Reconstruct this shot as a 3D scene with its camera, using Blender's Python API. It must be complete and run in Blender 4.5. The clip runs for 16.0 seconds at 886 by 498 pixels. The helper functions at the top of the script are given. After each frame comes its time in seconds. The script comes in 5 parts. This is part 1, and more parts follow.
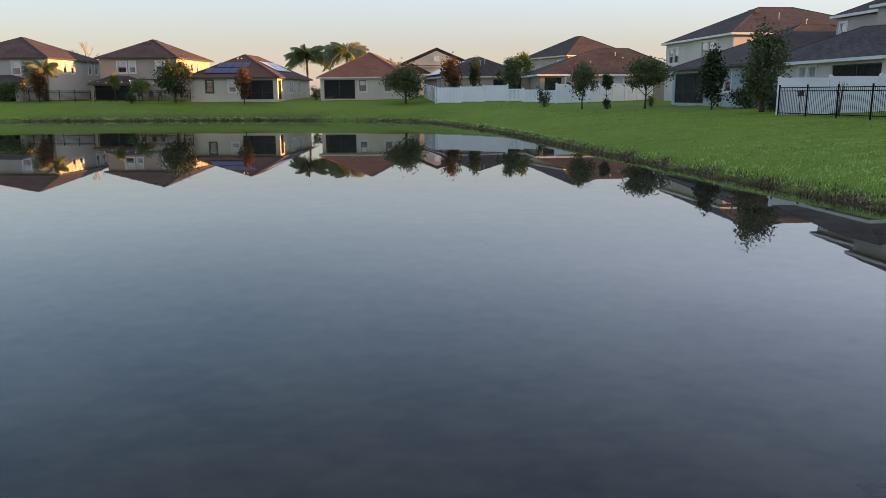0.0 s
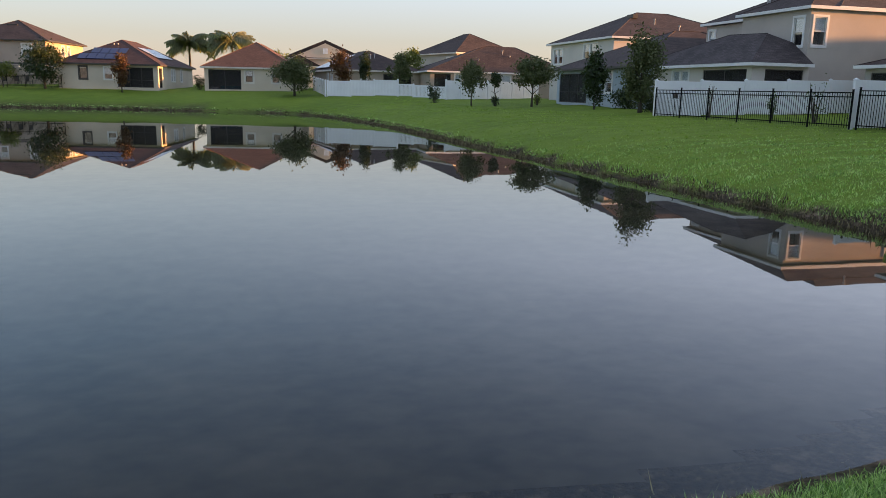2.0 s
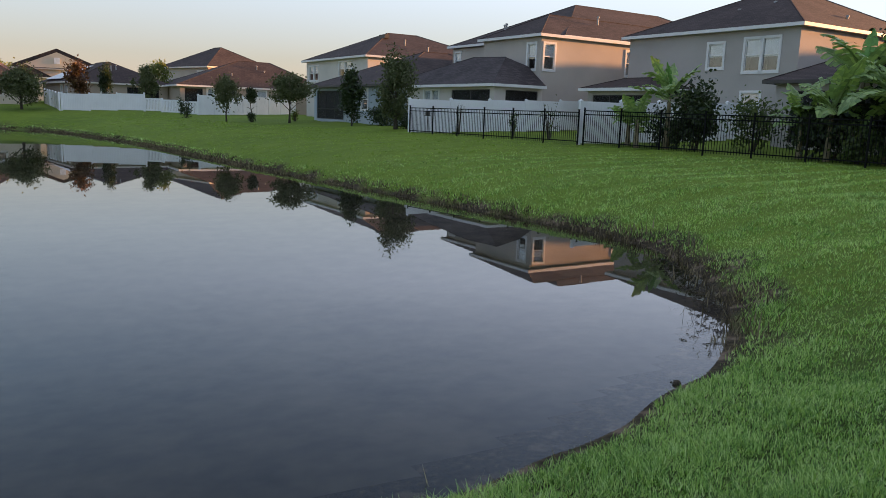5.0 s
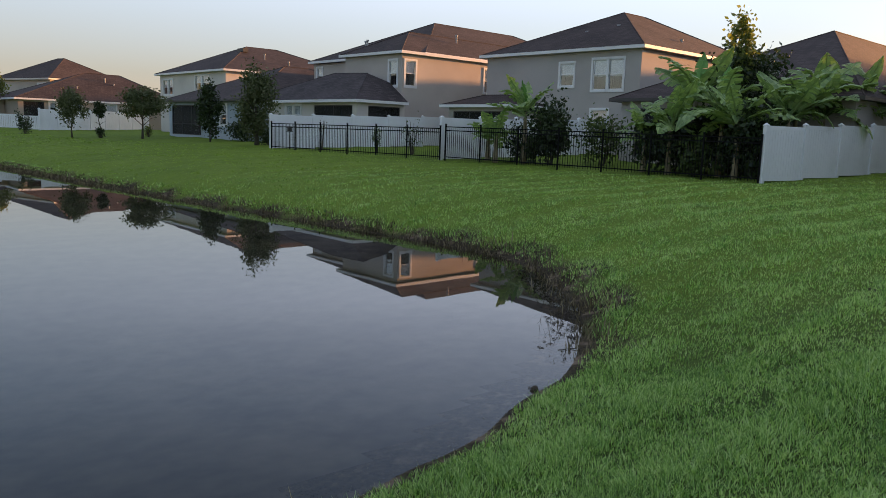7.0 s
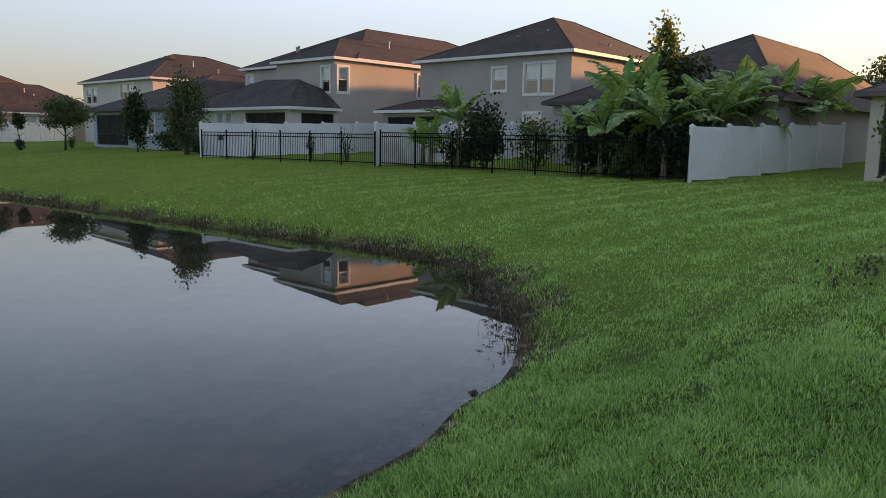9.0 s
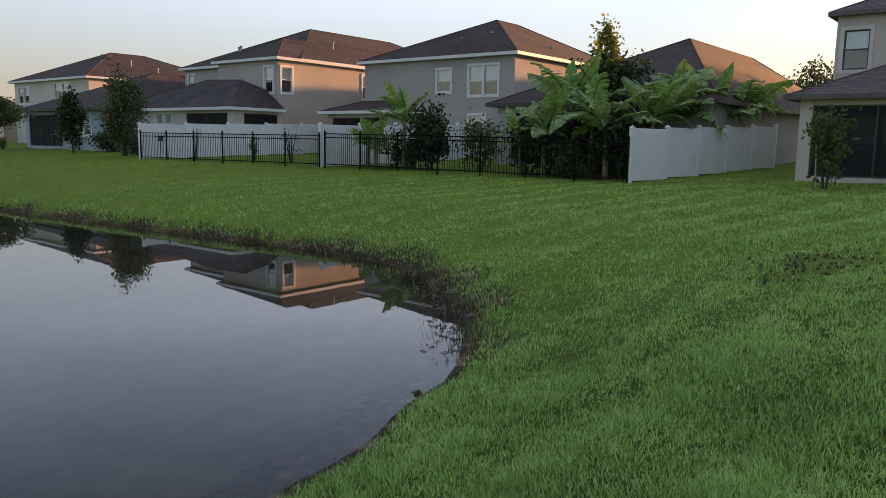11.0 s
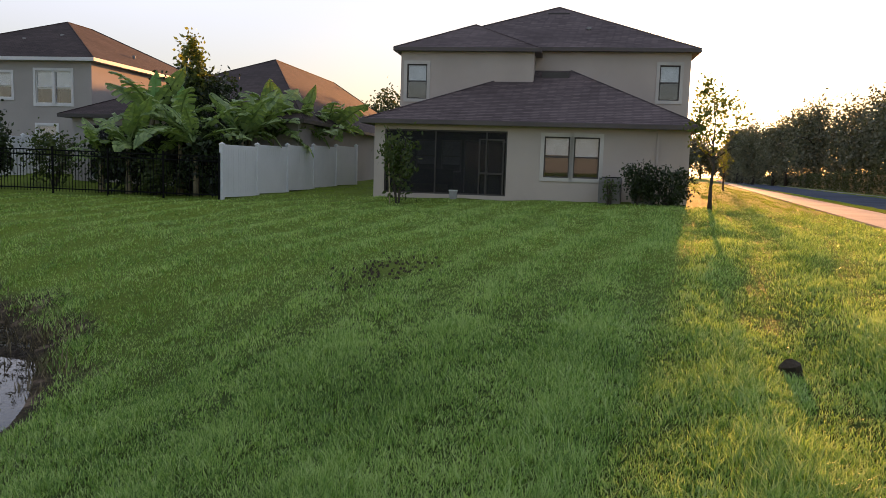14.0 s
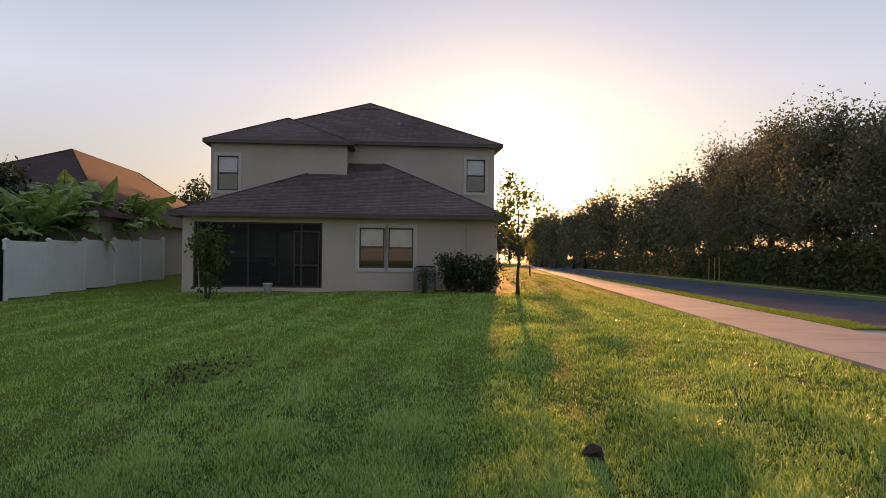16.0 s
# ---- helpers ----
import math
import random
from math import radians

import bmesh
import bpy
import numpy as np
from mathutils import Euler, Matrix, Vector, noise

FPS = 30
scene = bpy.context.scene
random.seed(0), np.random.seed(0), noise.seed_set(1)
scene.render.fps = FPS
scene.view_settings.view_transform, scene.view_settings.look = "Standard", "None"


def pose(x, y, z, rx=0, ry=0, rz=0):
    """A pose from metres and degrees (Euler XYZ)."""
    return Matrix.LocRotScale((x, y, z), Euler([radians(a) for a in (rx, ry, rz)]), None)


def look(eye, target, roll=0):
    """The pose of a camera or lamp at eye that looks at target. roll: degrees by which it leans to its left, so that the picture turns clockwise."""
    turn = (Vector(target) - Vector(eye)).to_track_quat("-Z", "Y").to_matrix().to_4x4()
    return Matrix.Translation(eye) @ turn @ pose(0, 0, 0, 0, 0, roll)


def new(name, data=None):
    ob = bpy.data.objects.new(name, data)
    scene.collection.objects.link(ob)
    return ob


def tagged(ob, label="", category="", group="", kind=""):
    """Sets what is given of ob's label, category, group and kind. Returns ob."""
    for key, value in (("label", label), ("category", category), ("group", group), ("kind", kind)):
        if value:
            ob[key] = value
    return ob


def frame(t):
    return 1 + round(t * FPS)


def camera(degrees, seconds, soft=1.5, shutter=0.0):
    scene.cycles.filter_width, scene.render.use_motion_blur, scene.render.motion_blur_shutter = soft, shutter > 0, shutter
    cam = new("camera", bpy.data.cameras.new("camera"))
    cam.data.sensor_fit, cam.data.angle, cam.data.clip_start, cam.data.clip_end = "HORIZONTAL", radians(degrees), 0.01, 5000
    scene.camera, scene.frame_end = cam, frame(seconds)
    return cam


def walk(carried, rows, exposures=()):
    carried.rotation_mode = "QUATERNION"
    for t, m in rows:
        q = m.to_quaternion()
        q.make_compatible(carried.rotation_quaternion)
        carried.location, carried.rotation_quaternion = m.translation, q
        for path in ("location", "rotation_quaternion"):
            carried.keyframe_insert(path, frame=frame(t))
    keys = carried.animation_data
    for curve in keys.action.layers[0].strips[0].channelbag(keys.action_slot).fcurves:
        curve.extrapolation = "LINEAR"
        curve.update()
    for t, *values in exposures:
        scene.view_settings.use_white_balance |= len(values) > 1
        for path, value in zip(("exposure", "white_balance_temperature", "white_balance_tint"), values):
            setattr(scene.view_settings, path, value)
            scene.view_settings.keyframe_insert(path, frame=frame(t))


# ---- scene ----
cam = camera(60.42, 16.0, soft=0.7)
PATH = [
    (0, pose(0.000, 0.000, 2.450, 78.51, 0.26, 0.91)),
    (0.5, pose(-0.016, 0.014, 2.441, 78.50, 0.19, -0.03)),
    (1, pose(-0.055, 0.002, 2.432, 78.44, -0.86, -1.73)),
    (1.5, pose(-0.093, -0.058, 2.429, 78.33, -1.53, -4.11)),
    (2, pose(-0.148, -0.133, 2.427, 78.22, -1.28, -7.27)),
    (2.5, pose(-0.264, -0.224, 2.411, 78.26, -1.16, -10.84)),
    (3, pose(-0.292, -0.278, 2.423, 78.36, -0.94, -13.77)),
    (3.5, pose(-0.293, -0.280, 2.429, 78.55, -1.07, -16.86)),
    (4, pose(-0.293, -0.327, 2.446, 79.02, -1.08, -18.39)),
    (4.5, pose(-0.256, -0.303, 2.445, 79.49, -1.35, -21.40)),
    (5, pose(-0.234, -0.297, 2.447, 79.90, -1.90, -25.09)),
    (7.5, pose(-0.249, -0.445, 2.503, 81.56, -1.58, -36.52)),
    (8, pose(-0.212, -0.415, 2.499, 81.72, -1.26, -37.62)),
    (8.5, pose(-0.196, -0.405, 2.491, 81.78, -1.06, -38.86)),
    (11, pose(-0.178, -0.466, 2.494, 82.00, -1.01, -43.97)),
    (11.5, pose(-0.195, -0.510, 2.486, 81.84, -1.24, -46.84)),
    (12, pose(-0.169, -0.577, 2.498, 81.64, -2.13, -55.10)),
    (12.5, pose(-0.157, -0.634, 2.521, 81.84, -2.08, -61.87)),
    (13, pose(-0.146, -0.630, 2.529, 82.28, -1.94, -65.83)),
    (13.5, pose(-0.146, -0.647, 2.519, 83.15, -1.78, -69.17)),
    (14, pose(-0.223, -0.655, 2.498, 83.99, -1.85, -73.58)),
    (14.5, pose(-0.301, -0.659, 2.535, 85.00, -1.84, -77.07)),
    (15, pose(-0.285, -0.678, 2.561, 87.25, -1.76, -81.06)),
    (15.5, pose(-0.313, -0.699, 2.589, 89.35, -1.28, -85.76)),
    (16, pose(-0.159, -0.728, 2.585, 90.92, -0.62, -87.16)),
]
EXPOSURES = [(0.0, 2.44, 6800, 16), (5.0, 2.34, 6850, 16), (8.0, 2.14, 6900, 16), (11.0, 2.15, 7100, 17), (13.5, 2.15, 7500, 21), (16.0, 1.62, 7700, 24)]
SKY, SUN, VEIL = 0.031, 2.9, 0.92
walk(cam, PATH, exposures=EXPOSURES)

# ---- light ----
SUN_AZ, SUN_EL = 92.0, 4.4          # degrees clockwise from +y, degrees above the horizon
world = bpy.data.worlds.new("world")
scene.world = world
world.use_nodes = True
wn = world.node_tree
sky = wn.nodes.new("ShaderNodeTexSky")
sky.sky_type = "NISHITA"
sky.sun_disc = False
sky.sun_elevation = radians(SUN_EL)
sky.sun_rotation = radians(SUN_AZ)
sky.air_density, sky.dust_density, sky.ozone_density = 1.0, 1.0, 2.8
wn.links.new(sky.outputs[0], wn.nodes["Background"].inputs[0])
wn.nodes["Background"].inputs[1].default_value = SKY
# a thin veil of high haze over the clear sky, lit by the low sun
veil, both = wn.nodes.new("ShaderNodeBackground"), wn.nodes.new("ShaderNodeAddShader")
veil.inputs[1].default_value = VEIL
way, up = wn.nodes.new("ShaderNodeTexCoord"), wn.nodes.new("ShaderNodeSeparateXYZ")


def haze_ramp(stops):
    n = wn.nodes.new("ShaderNodeValToRGB")
    while len(n.color_ramp.elements) < len(stops):
        n.color_ramp.elements.new(0.5)
    for e, (p, c) in zip(n.color_ramp.elements, stops):
        e.position, e.color = p, (*c, 1)
    return n


away = haze_ramp([(0.0, (0.112, 0.088, 0.077)), (0.06, (0.096, 0.088, 0.083)), (0.15, (0.106, 0.124, 0.140)), (0.30, (0.070, 0.105, 0.145)), (0.47, (0.044, 0.064, 0.096)), (0.62, (0.075, 0.092, 0.120)), (1.0, (0.120, 0.136, 0.165))])
toward = haze_ramp([(0.0, (0.098, 0.080, 0.072)), (0.06, (0.088, 0.082, 0.080)), (0.13, (0.122, 0.132, 0.148)), (0.22, (0.178, 0.200, 0.246)), (0.34, (0.118, 0.146, 0.200)), (0.50, (0.060, 0.082, 0.124)), (0.65, (0.085, 0.100, 0.130)), (1.0, (0.120, 0.136, 0.165))])
side = wn.nodes.new("ShaderNodeVectorMath")
side.operation = "DOT_PRODUCT"
side.inputs[1].default_value = (math.sin(radians(SUN_AZ)), math.cos(radians(SUN_AZ)), 0.0)
half = wn.nodes.new("ShaderNodeMath")
half.operation = "MULTIPLY_ADD"
half.inputs[1].default_value, half.inputs[2].default_value = 0.5, 0.5
share = haze_ramp([(0.35, (0, 0, 0)), (0.75, (1, 1, 1)), (0.88, (1, 1, 1)), (0.985, (0.3, 0.3, 0.3))])
blend = wn.nodes.new("ShaderNodeMix")
blend.data_type = "RGBA"
wn.links.new(way.outputs["Generated"], up.inputs[0]), wn.links.new(way.outputs["Generated"], side.inputs[0])
wn.links.new(up.outputs[2], away.inputs[0]), wn.links.new(up.outputs[2], toward.inputs[0])
wn.links.new(side.outputs["Value"], half.inputs[0]), wn.links.new(half.outputs[0], share.inputs[0]), wn.links.new(share.outputs[0], blend.inputs[0])
wn.links.new(away.outputs[0], blend.inputs[6]), wn.links.new(toward.outputs[0], blend.inputs[7]), wn.links.new(blend.outputs[2], veil.inputs[0])
wn.links.new(wn.nodes["Background"].outputs[0], both.inputs[0]), wn.links.new(veil.outputs[0], both.inputs[1])
# the bright aureole that haze makes round the low sun
near_sun = wn.nodes.new("ShaderNodeVectorMath")
near_sun.operation = "DOT_PRODUCT"
near_sun.inputs[1].default_value = (math.sin(radians(SUN_AZ)) * math.cos(radians(SUN_EL)), math.cos(radians(SUN_AZ)) * math.cos(radians(SUN_EL)), math.sin(radians(SUN_EL)))
spread = wn.nodes.new("ShaderNodeMath")
spread.operation = "MULTIPLY_ADD"
spread.inputs[1].default_value, spread.inputs[2].default_value = 20.0, -19.0
aureole = haze_ramp([(0.70, (0, 0, 0)), (0.84, (0.08, 0.06, 0.03)), (0.93, (0.4, 0.32, 0.2)), (1.0, (1.0, 0.9, 0.7))])
glow, whole = wn.nodes.new("ShaderNodeBackground"), wn.nodes.new("ShaderNodeAddShader")
glow.inputs[1].default_value = 1.0
wn.links.new(way.outputs["Generated"], near_sun.inputs[0]), wn.links.new(near_sun.outputs["Value"], spread.inputs[0]), wn.links.new(spread.outputs[0], aureole.inputs[0])
wn.links.new(aureole.outputs[0], glow.inputs[0]), wn.links.new(both.outputs[0], whole.inputs[0]), wn.links.new(glow.outputs[0], whole.inputs[1])
wn.links.new(whole.outputs[0], wn.nodes["World Output"].inputs[0])
sun = new("sun", bpy.data.lights.new("sun", "SUN"))
sun.data.energy, sun.data.angle, sun.data.color = SUN, radians(0.6), (1.0, 0.47, 0.16)
sun.matrix_world = look((0, 0, 0), (-math.sin(radians(SUN_AZ)) * math.cos(radians(SUN_EL)), -math.cos(radians(SUN_AZ)) * math.cos(radians(SUN_EL)), -math.sin(radians(SUN_EL))))
sun.location = (60, -5, 20)

# ---- materials ----
def nodes(name):
    m = bpy.data.materials.new(name)
    m.use_nodes = True
    return m, m.node_tree, m.node_tree.nodes["Principled BSDF"]


def add(nt, kind, **values):
    n = nt.nodes.new(kind)
    for key, value in values.items():
        n.inputs[key].default_value = value
    return n


def coords(nt, world_space=False):
    if world_space:
        return nt.nodes.new("ShaderNodeNewGeometry").outputs["Position"]
    return nt.nodes.new("ShaderNodeTexCoord").outputs["Object"]


def ramp(nt, source, stops):
    r = nt.nodes.new("ShaderNodeValToRGB")
    while len(r.color_ramp.elements) < len(stops):
        r.color_ramp.elements.new(0.5)
    for e, (p, c) in zip(r.color_ramp.elements, stops):
        e.position, e.color = p, (*c, 1)
    nt.links.new(source, r.inputs[0])
    return r.outputs[0]


def mixed(nt, factor, a, b, how="MIX"):
    m = nt.nodes.new("ShaderNodeMix")
    m.data_type, m.blend_type = "RGBA", how
    for sock, value in ((m.inputs[0], factor), (m.inputs[6], a), (m.inputs[7], b)):
        if isinstance(value, (int, float)):
            sock.default_value = value
        elif isinstance(value, tuple):
            sock.default_value = (*value, 1)
        else:
            nt.links.new(value, sock)
    return m.outputs[2]


def bump(nt, bsdf, height, strength, distance):
    b = add(nt, "ShaderNodeBump", Strength=strength, Distance=distance)
    nt.links.new(height, b.inputs["Height"])
    nt.links.new(b.outputs[0], bsdf.inputs["Normal"])


def surface(name, dark, light, rough=0.8, coarse=0.6, fine=40.0, relief=0.3, depth=0.004, metal=0.0, stain=0.25):
    """A painted, plastered or woody surface: two scales of variation and fine relief."""
    m, nt, b = nodes(name)
    c = coords(nt, True)
    big, small = add(nt, "ShaderNodeTexNoise", Scale=coarse, Detail=4.0), add(nt, "ShaderNodeTexNoise", Scale=fine, Detail=3.0)
    nt.links.new(c, big.inputs["Vector"]), nt.links.new(c, small.inputs["Vector"])
    base = ramp(nt, small.outputs[0], [(0.3, dark), (0.7, light)])
    worn = ramp(nt, big.outputs[0], [(0.35, tuple(x * (1 - stain) for x in dark)), (0.65, light)])
    nt.links.new(mixed(nt, 0.5, base, worn), b.inputs["Base Color"])
    b.inputs["Roughness"].default_value, b.inputs["Metallic"].default_value = rough, metal
    bump(nt, b, small.outputs[0], relief, depth)
    return m


def shingles(name, dark, light):
    """Asphalt shingles: courses 0.14 m high, tabs of uneven tone."""
    m, nt, b = nodes(name)
    c = coords(nt)
    sep = nt.nodes.new("ShaderNodeSeparateXYZ")
    nt.links.new(c, sep.inputs[0])
    along = add(nt, "ShaderNodeMath")
    nt.links.new(sep.outputs[0], along.inputs[0]), nt.links.new(sep.outputs[1], along.inputs[1])
    comb = nt.nodes.new("ShaderNodeCombineXYZ")
    nt.links.new(along.outputs[0], comb.inputs[0]), nt.links.new(sep.outputs[2], comb.inputs[1])
    br = nt.nodes.new("ShaderNodeTexBrick")
    nt.links.new(comb.outputs[0], br.inputs["Vector"])
    br.inputs["Color1"].default_value, br.inputs["Color2"].default_value = (*dark, 1), (*light, 1)
    br.inputs["Mortar"].default_value = (*[x * 0.35 for x in dark], 1)
    br.inputs["Scale"].default_value = 1.0
    br.inputs["Brick Width"].default_value, br.inputs["Row Height"].default_value, br.inputs["Mortar Size"].default_value = 0.32, 0.066, 0.011
    big = add(nt, "ShaderNodeTexNoise", Scale=0.5, Detail=5.0)
    nt.links.new(c, big.inputs["Vector"])
    nt.links.new(mixed(nt, 0.35, br.outputs[0], ramp(nt, big.outputs[0], [(0.3, tuple(x * 0.7 for x in dark)), (0.7, light)])), b.inputs["Base Color"])
    b.inputs["Roughness"].default_value = 0.85
    b.inputs["Specular IOR Level"].default_value = 0.25
    bump(nt, b, br.outputs["Fac"], -0.4, 0.01)
    return m


def foliage(name, tones, gloss=0.45, through_light=0.35):
    """Leaves: each one its own tone, some light coming through."""
    m, nt, b = nodes(name)
    rnd = nt.nodes.new("ShaderNodeNewGeometry").outputs["Random Per Island"]
    n = add(nt, "ShaderNodeTexNoise", Scale=0.9, Detail=3.0)
    nt.links.new(coords(nt, True), n.inputs["Vector"])
    s = add(nt, "ShaderNodeMath")
    nt.links.new(rnd, s.inputs[0]), nt.links.new(n.outputs[0], s.inputs[1])
    h = add(nt, "ShaderNodeMath")
    h.operation = "MULTIPLY"
    h.inputs[1].default_value = 0.62
    nt.links.new(s.outputs[0], h.inputs[0])
    col = ramp(nt, h.outputs[0], [(0.15 + 0.7 * i / (len(tones) - 1), t) for i, t in enumerate(tones)])
    nt.links.new(col, b.inputs["Base Color"])
    b.inputs["Roughness"].default_value = gloss
    b.inputs["Specular IOR Level"].default_value = 0.3
    tr = nt.nodes.new("ShaderNodeBsdfTranslucent")
    nt.links.new(mixed(nt, 1.0, col, (1.26, 1.34, 0.62), "MULTIPLY"), tr.inputs[0])
    mix = add(nt, "ShaderNodeMixShader", Fac=through_light)
    nt.links.new(b.outputs[0], mix.inputs[1]), nt.links.new(tr.outputs[0], mix.inputs[2])
    nt.links.new(mix.outputs[0], nt.nodes["Material Output"].inputs[0])
    return m


def ground_material():
    """Mown lawn with thin and yellow patches; bare wet mud and dead grass where the attribute mud says so."""
    m, nt, b = nodes("lawn")
    c = coords(nt, True)
    big, mid, small = (add(nt, "ShaderNodeTexNoise", Scale=s, Detail=4.0) for s in (0.12, 1.1, 16.0))
    stretch = add(nt, "ShaderNodeMapping", Scale=(1.0, 1.0, 0.3))
    nt.links.new(c, stretch.inputs["Vector"])
    for n in (big, mid, small):
        nt.links.new(stretch.outputs[0], n.inputs["Vector"])
    green = ramp(nt, small.outputs[0], [(0.3, (0.054, 0.084, 0.008)), (0.5, (0.118, 0.176, 0.020)), (0.75, (0.205, 0.285, 0.036))])
    patch = ramp(nt, mid.outputs[0], [(0.3, (0.065, 0.120, 0.014)), (0.55, (0.120, 0.200, 0.024)), (0.75, (0.180, 0.250, 0.044))])
    wide = ramp(nt, big.outputs[0], [(0.35, (0.115, 0.178, 0.020)), (0.65, (0.198, 0.270, 0.030))])
    col = mixed(nt, 0.35, mixed(nt, 0.5, green, patch), wide)
    # ground darkened near the viewer: shade between grass blades put into the colour
    gap_shade = nt.nodes.new("ShaderNodeAttribute")
    gap_shade.attribute_name = "gap_shade"
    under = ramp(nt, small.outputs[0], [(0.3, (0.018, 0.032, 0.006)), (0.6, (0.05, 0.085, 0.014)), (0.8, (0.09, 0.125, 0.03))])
    col = mixed(nt, gap_shade.outputs["Fac"], col, under)
    mud = nt.nodes.new("ShaderNodeAttribute")
    mud.attribute_name = "mud"
    soil = ramp(nt, small.outputs[0], [(0.3, (0.018, 0.014, 0.009)), (0.6, (0.06, 0.045, 0.025)), (0.8, (0.15, 0.115, 0.06))])
    litter = add(nt, "ShaderNodeTexNoise", Scale=3.2, Detail=5.0)
    nt.links.new(c, litter.inputs["Vector"])
    pale = ramp(nt, litter.outputs[0], [(0.54, (0, 0, 0)), (0.66, (0.7, 0.7, 0.7))])
    soil = mixed(nt, pale, soil, (0.24, 0.175, 0.125))
    nt.links.new(mixed(nt, mud.outputs["Fac"], col, soil), b.inputs["Base Color"])
    b.inputs["Roughness"].default_value = 0.9
    b.inputs["Specular IOR Level"].default_value = 0.15
    bump(nt, b, small.outputs[0], 0.8, 0.05)
    return m


def water_material():
    m, nt, b = nodes("pond_water")
    b.inputs["Base Color"].default_value = (0.42, 0.44, 0.37, 1)
    b.inputs["Roughness"].default_value = 0.012
    b.inputs["IOR"].default_value = 1.345
    b.inputs["Transmission Weight"].default_value = 1.0
    n = add(nt, "ShaderNodeTexNoise", Scale=1.4, Detail=2.0)
    nt.links.new(coords(nt, True), n.inputs["Vector"])
    bump(nt, b, n.outputs[0], 0.0045, 0.05)
    return m


def glass_material(name, tint):
    m, nt, b = nodes(name)
    tr, gl, fr = nt.nodes.new("ShaderNodeBsdfTransparent"), add(nt, "ShaderNodeBsdfGlossy", Roughness=0.02), add(nt, "ShaderNodeLayerWeight", Blend=0.3)
    tr.inputs[0].default_value = (*tint, 1)
    mix = nt.nodes.new("ShaderNodeMixShader")
    scaled = add(nt, "ShaderNodeMath")
    scaled.operation = "MULTIPLY_ADD"
    scaled.inputs[1].default_value, scaled.inputs[2].default_value = 0.28, 0.09
    nt.links.new(fr.outputs["Facing"], scaled.inputs[0])
    nt.links.new(scaled.outputs[0], mix.inputs[0]), nt.links.new(tr.outputs[0], mix.inputs[1]), nt.links.new(gl.outputs[0], mix.inputs[2])
    nt.links.new(mix.outputs[0], nt.nodes["Material Output"].inputs[0])
    return m


def screen_material():
    """Insect screen: fine dark mesh that lets part of the light by."""
    m, nt, b = nodes("insect_screen")
    b.inputs["Base Color"].default_value, b.inputs["Roughness"].default_value = (0.012, 0.012, 0.013, 1), 0.6
    tr, mix = nt.nodes.new("ShaderNodeBsdfTransparent"), add(nt, "ShaderNodeMixShader", Fac=0.5)
    nt.links.new(tr.outputs[0], mix.inputs[1]), nt.links.new(b.outputs[0], mix.inputs[2])
    nt.links.new(mix.outputs[0], nt.nodes["Material Output"].inputs[0])
    return m


LAWN, WATER, GLASS, SCREEN = ground_material(), water_material(), glass_material("window_glass", (0.9, 0.92, 0.93)), screen_material()
STUCCO_TAN = surface("stucco_tan", (0.40, 0.32, 0.25), (0.47, 0.385, 0.305), 0.9, 0.5, 60, 0.4, 0.004, stain=0.1)
STUCCO_GREY = surface("stucco_grey_beige", (0.455, 0.40, 0.35), (0.535, 0.475, 0.415), 0.9, 0.5, 60, 0.4, 0.004, stain=0.1)
STUCCO_PALE = surface("stucco_pale", (0.58, 0.53, 0.47), (0.66, 0.605, 0.54), 0.9, 0.5, 60, 0.4, 0.004, stain=0.1)
STUCCO_TAUPE = surface("stucco_taupe", (0.39, 0.355, 0.325), (0.46, 0.42, 0.385), 0.9, 0.5, 60, 0.4, 0.004, stain=0.1)
STUCCO_WARM = surface("stucco_warm_taupe", (0.53, 0.445, 0.38), (0.61, 0.52, 0.45), 0.9, 0.5, 60, 0.4, 0.004, stain=0.1)
STUCCO_BLUE = surface("stucco_pale_blue", (0.36, 0.42, 0.47), (0.42, 0.48, 0.53), 0.9, 0.5, 60, 0.4, 0.004, stain=0.1)
STUCCO_CREAM = surface("stucco_cream", (0.58, 0.495, 0.39), (0.65, 0.56, 0.45), 0.9, 0.5, 60, 0.4, 0.004, stain=0.1)
ROOF_BROWN = shingles("shingles_dark_brown", (0.046, 0.033, 0.031), (0.098, 0.071, 0.064))
ROOF_RED = shingles("shingles_red_brown", (0.13, 0.066, 0.046), (0.215, 0.114, 0.08))
ROOF_MAROON = shingles("shingles_maroon", (0.068, 0.04, 0.037), (0.118, 0.07, 0.062))
ROOF_UMBER = shingles("shingles_umber", (0.092, 0.07, 0.07), (0.20, 0.155, 0.152))
ROOF_GREY = shingles("shingles_charcoal", (0.045, 0.037, 0.038), (0.105, 0.086, 0.086))
TRIM = surface("white_trim_paint", (0.70, 0.69, 0.67), (0.78, 0.77, 0.75), 0.5, 0.8, 30, 0.1, 0.002, stain=0.08)
TRIM_DARK = surface("bronze_trim_paint", (0.05, 0.042, 0.036), (0.08, 0.068, 0.06), 0.5, 0.8, 30, 0.1, 0.002)
TRIM_UMBER = surface("umber_trim_paint", (0.10, 0.08, 0.072), (0.14, 0.115, 0.105), 0.6, 0.8, 30, 0.1, 0.002)
TRIM_CREAM = surface("cream_trim_paint", (0.62, 0.57, 0.50), (0.70, 0.65, 0.58), 0.6, 0.8, 30, 0.1, 0.002)
VINYL = surface("white_vinyl", (0.76, 0.77, 0.79), (0.83, 0.84, 0.86), 0.35, 0.7, 20, 0.06, 0.002, stain=0.1)
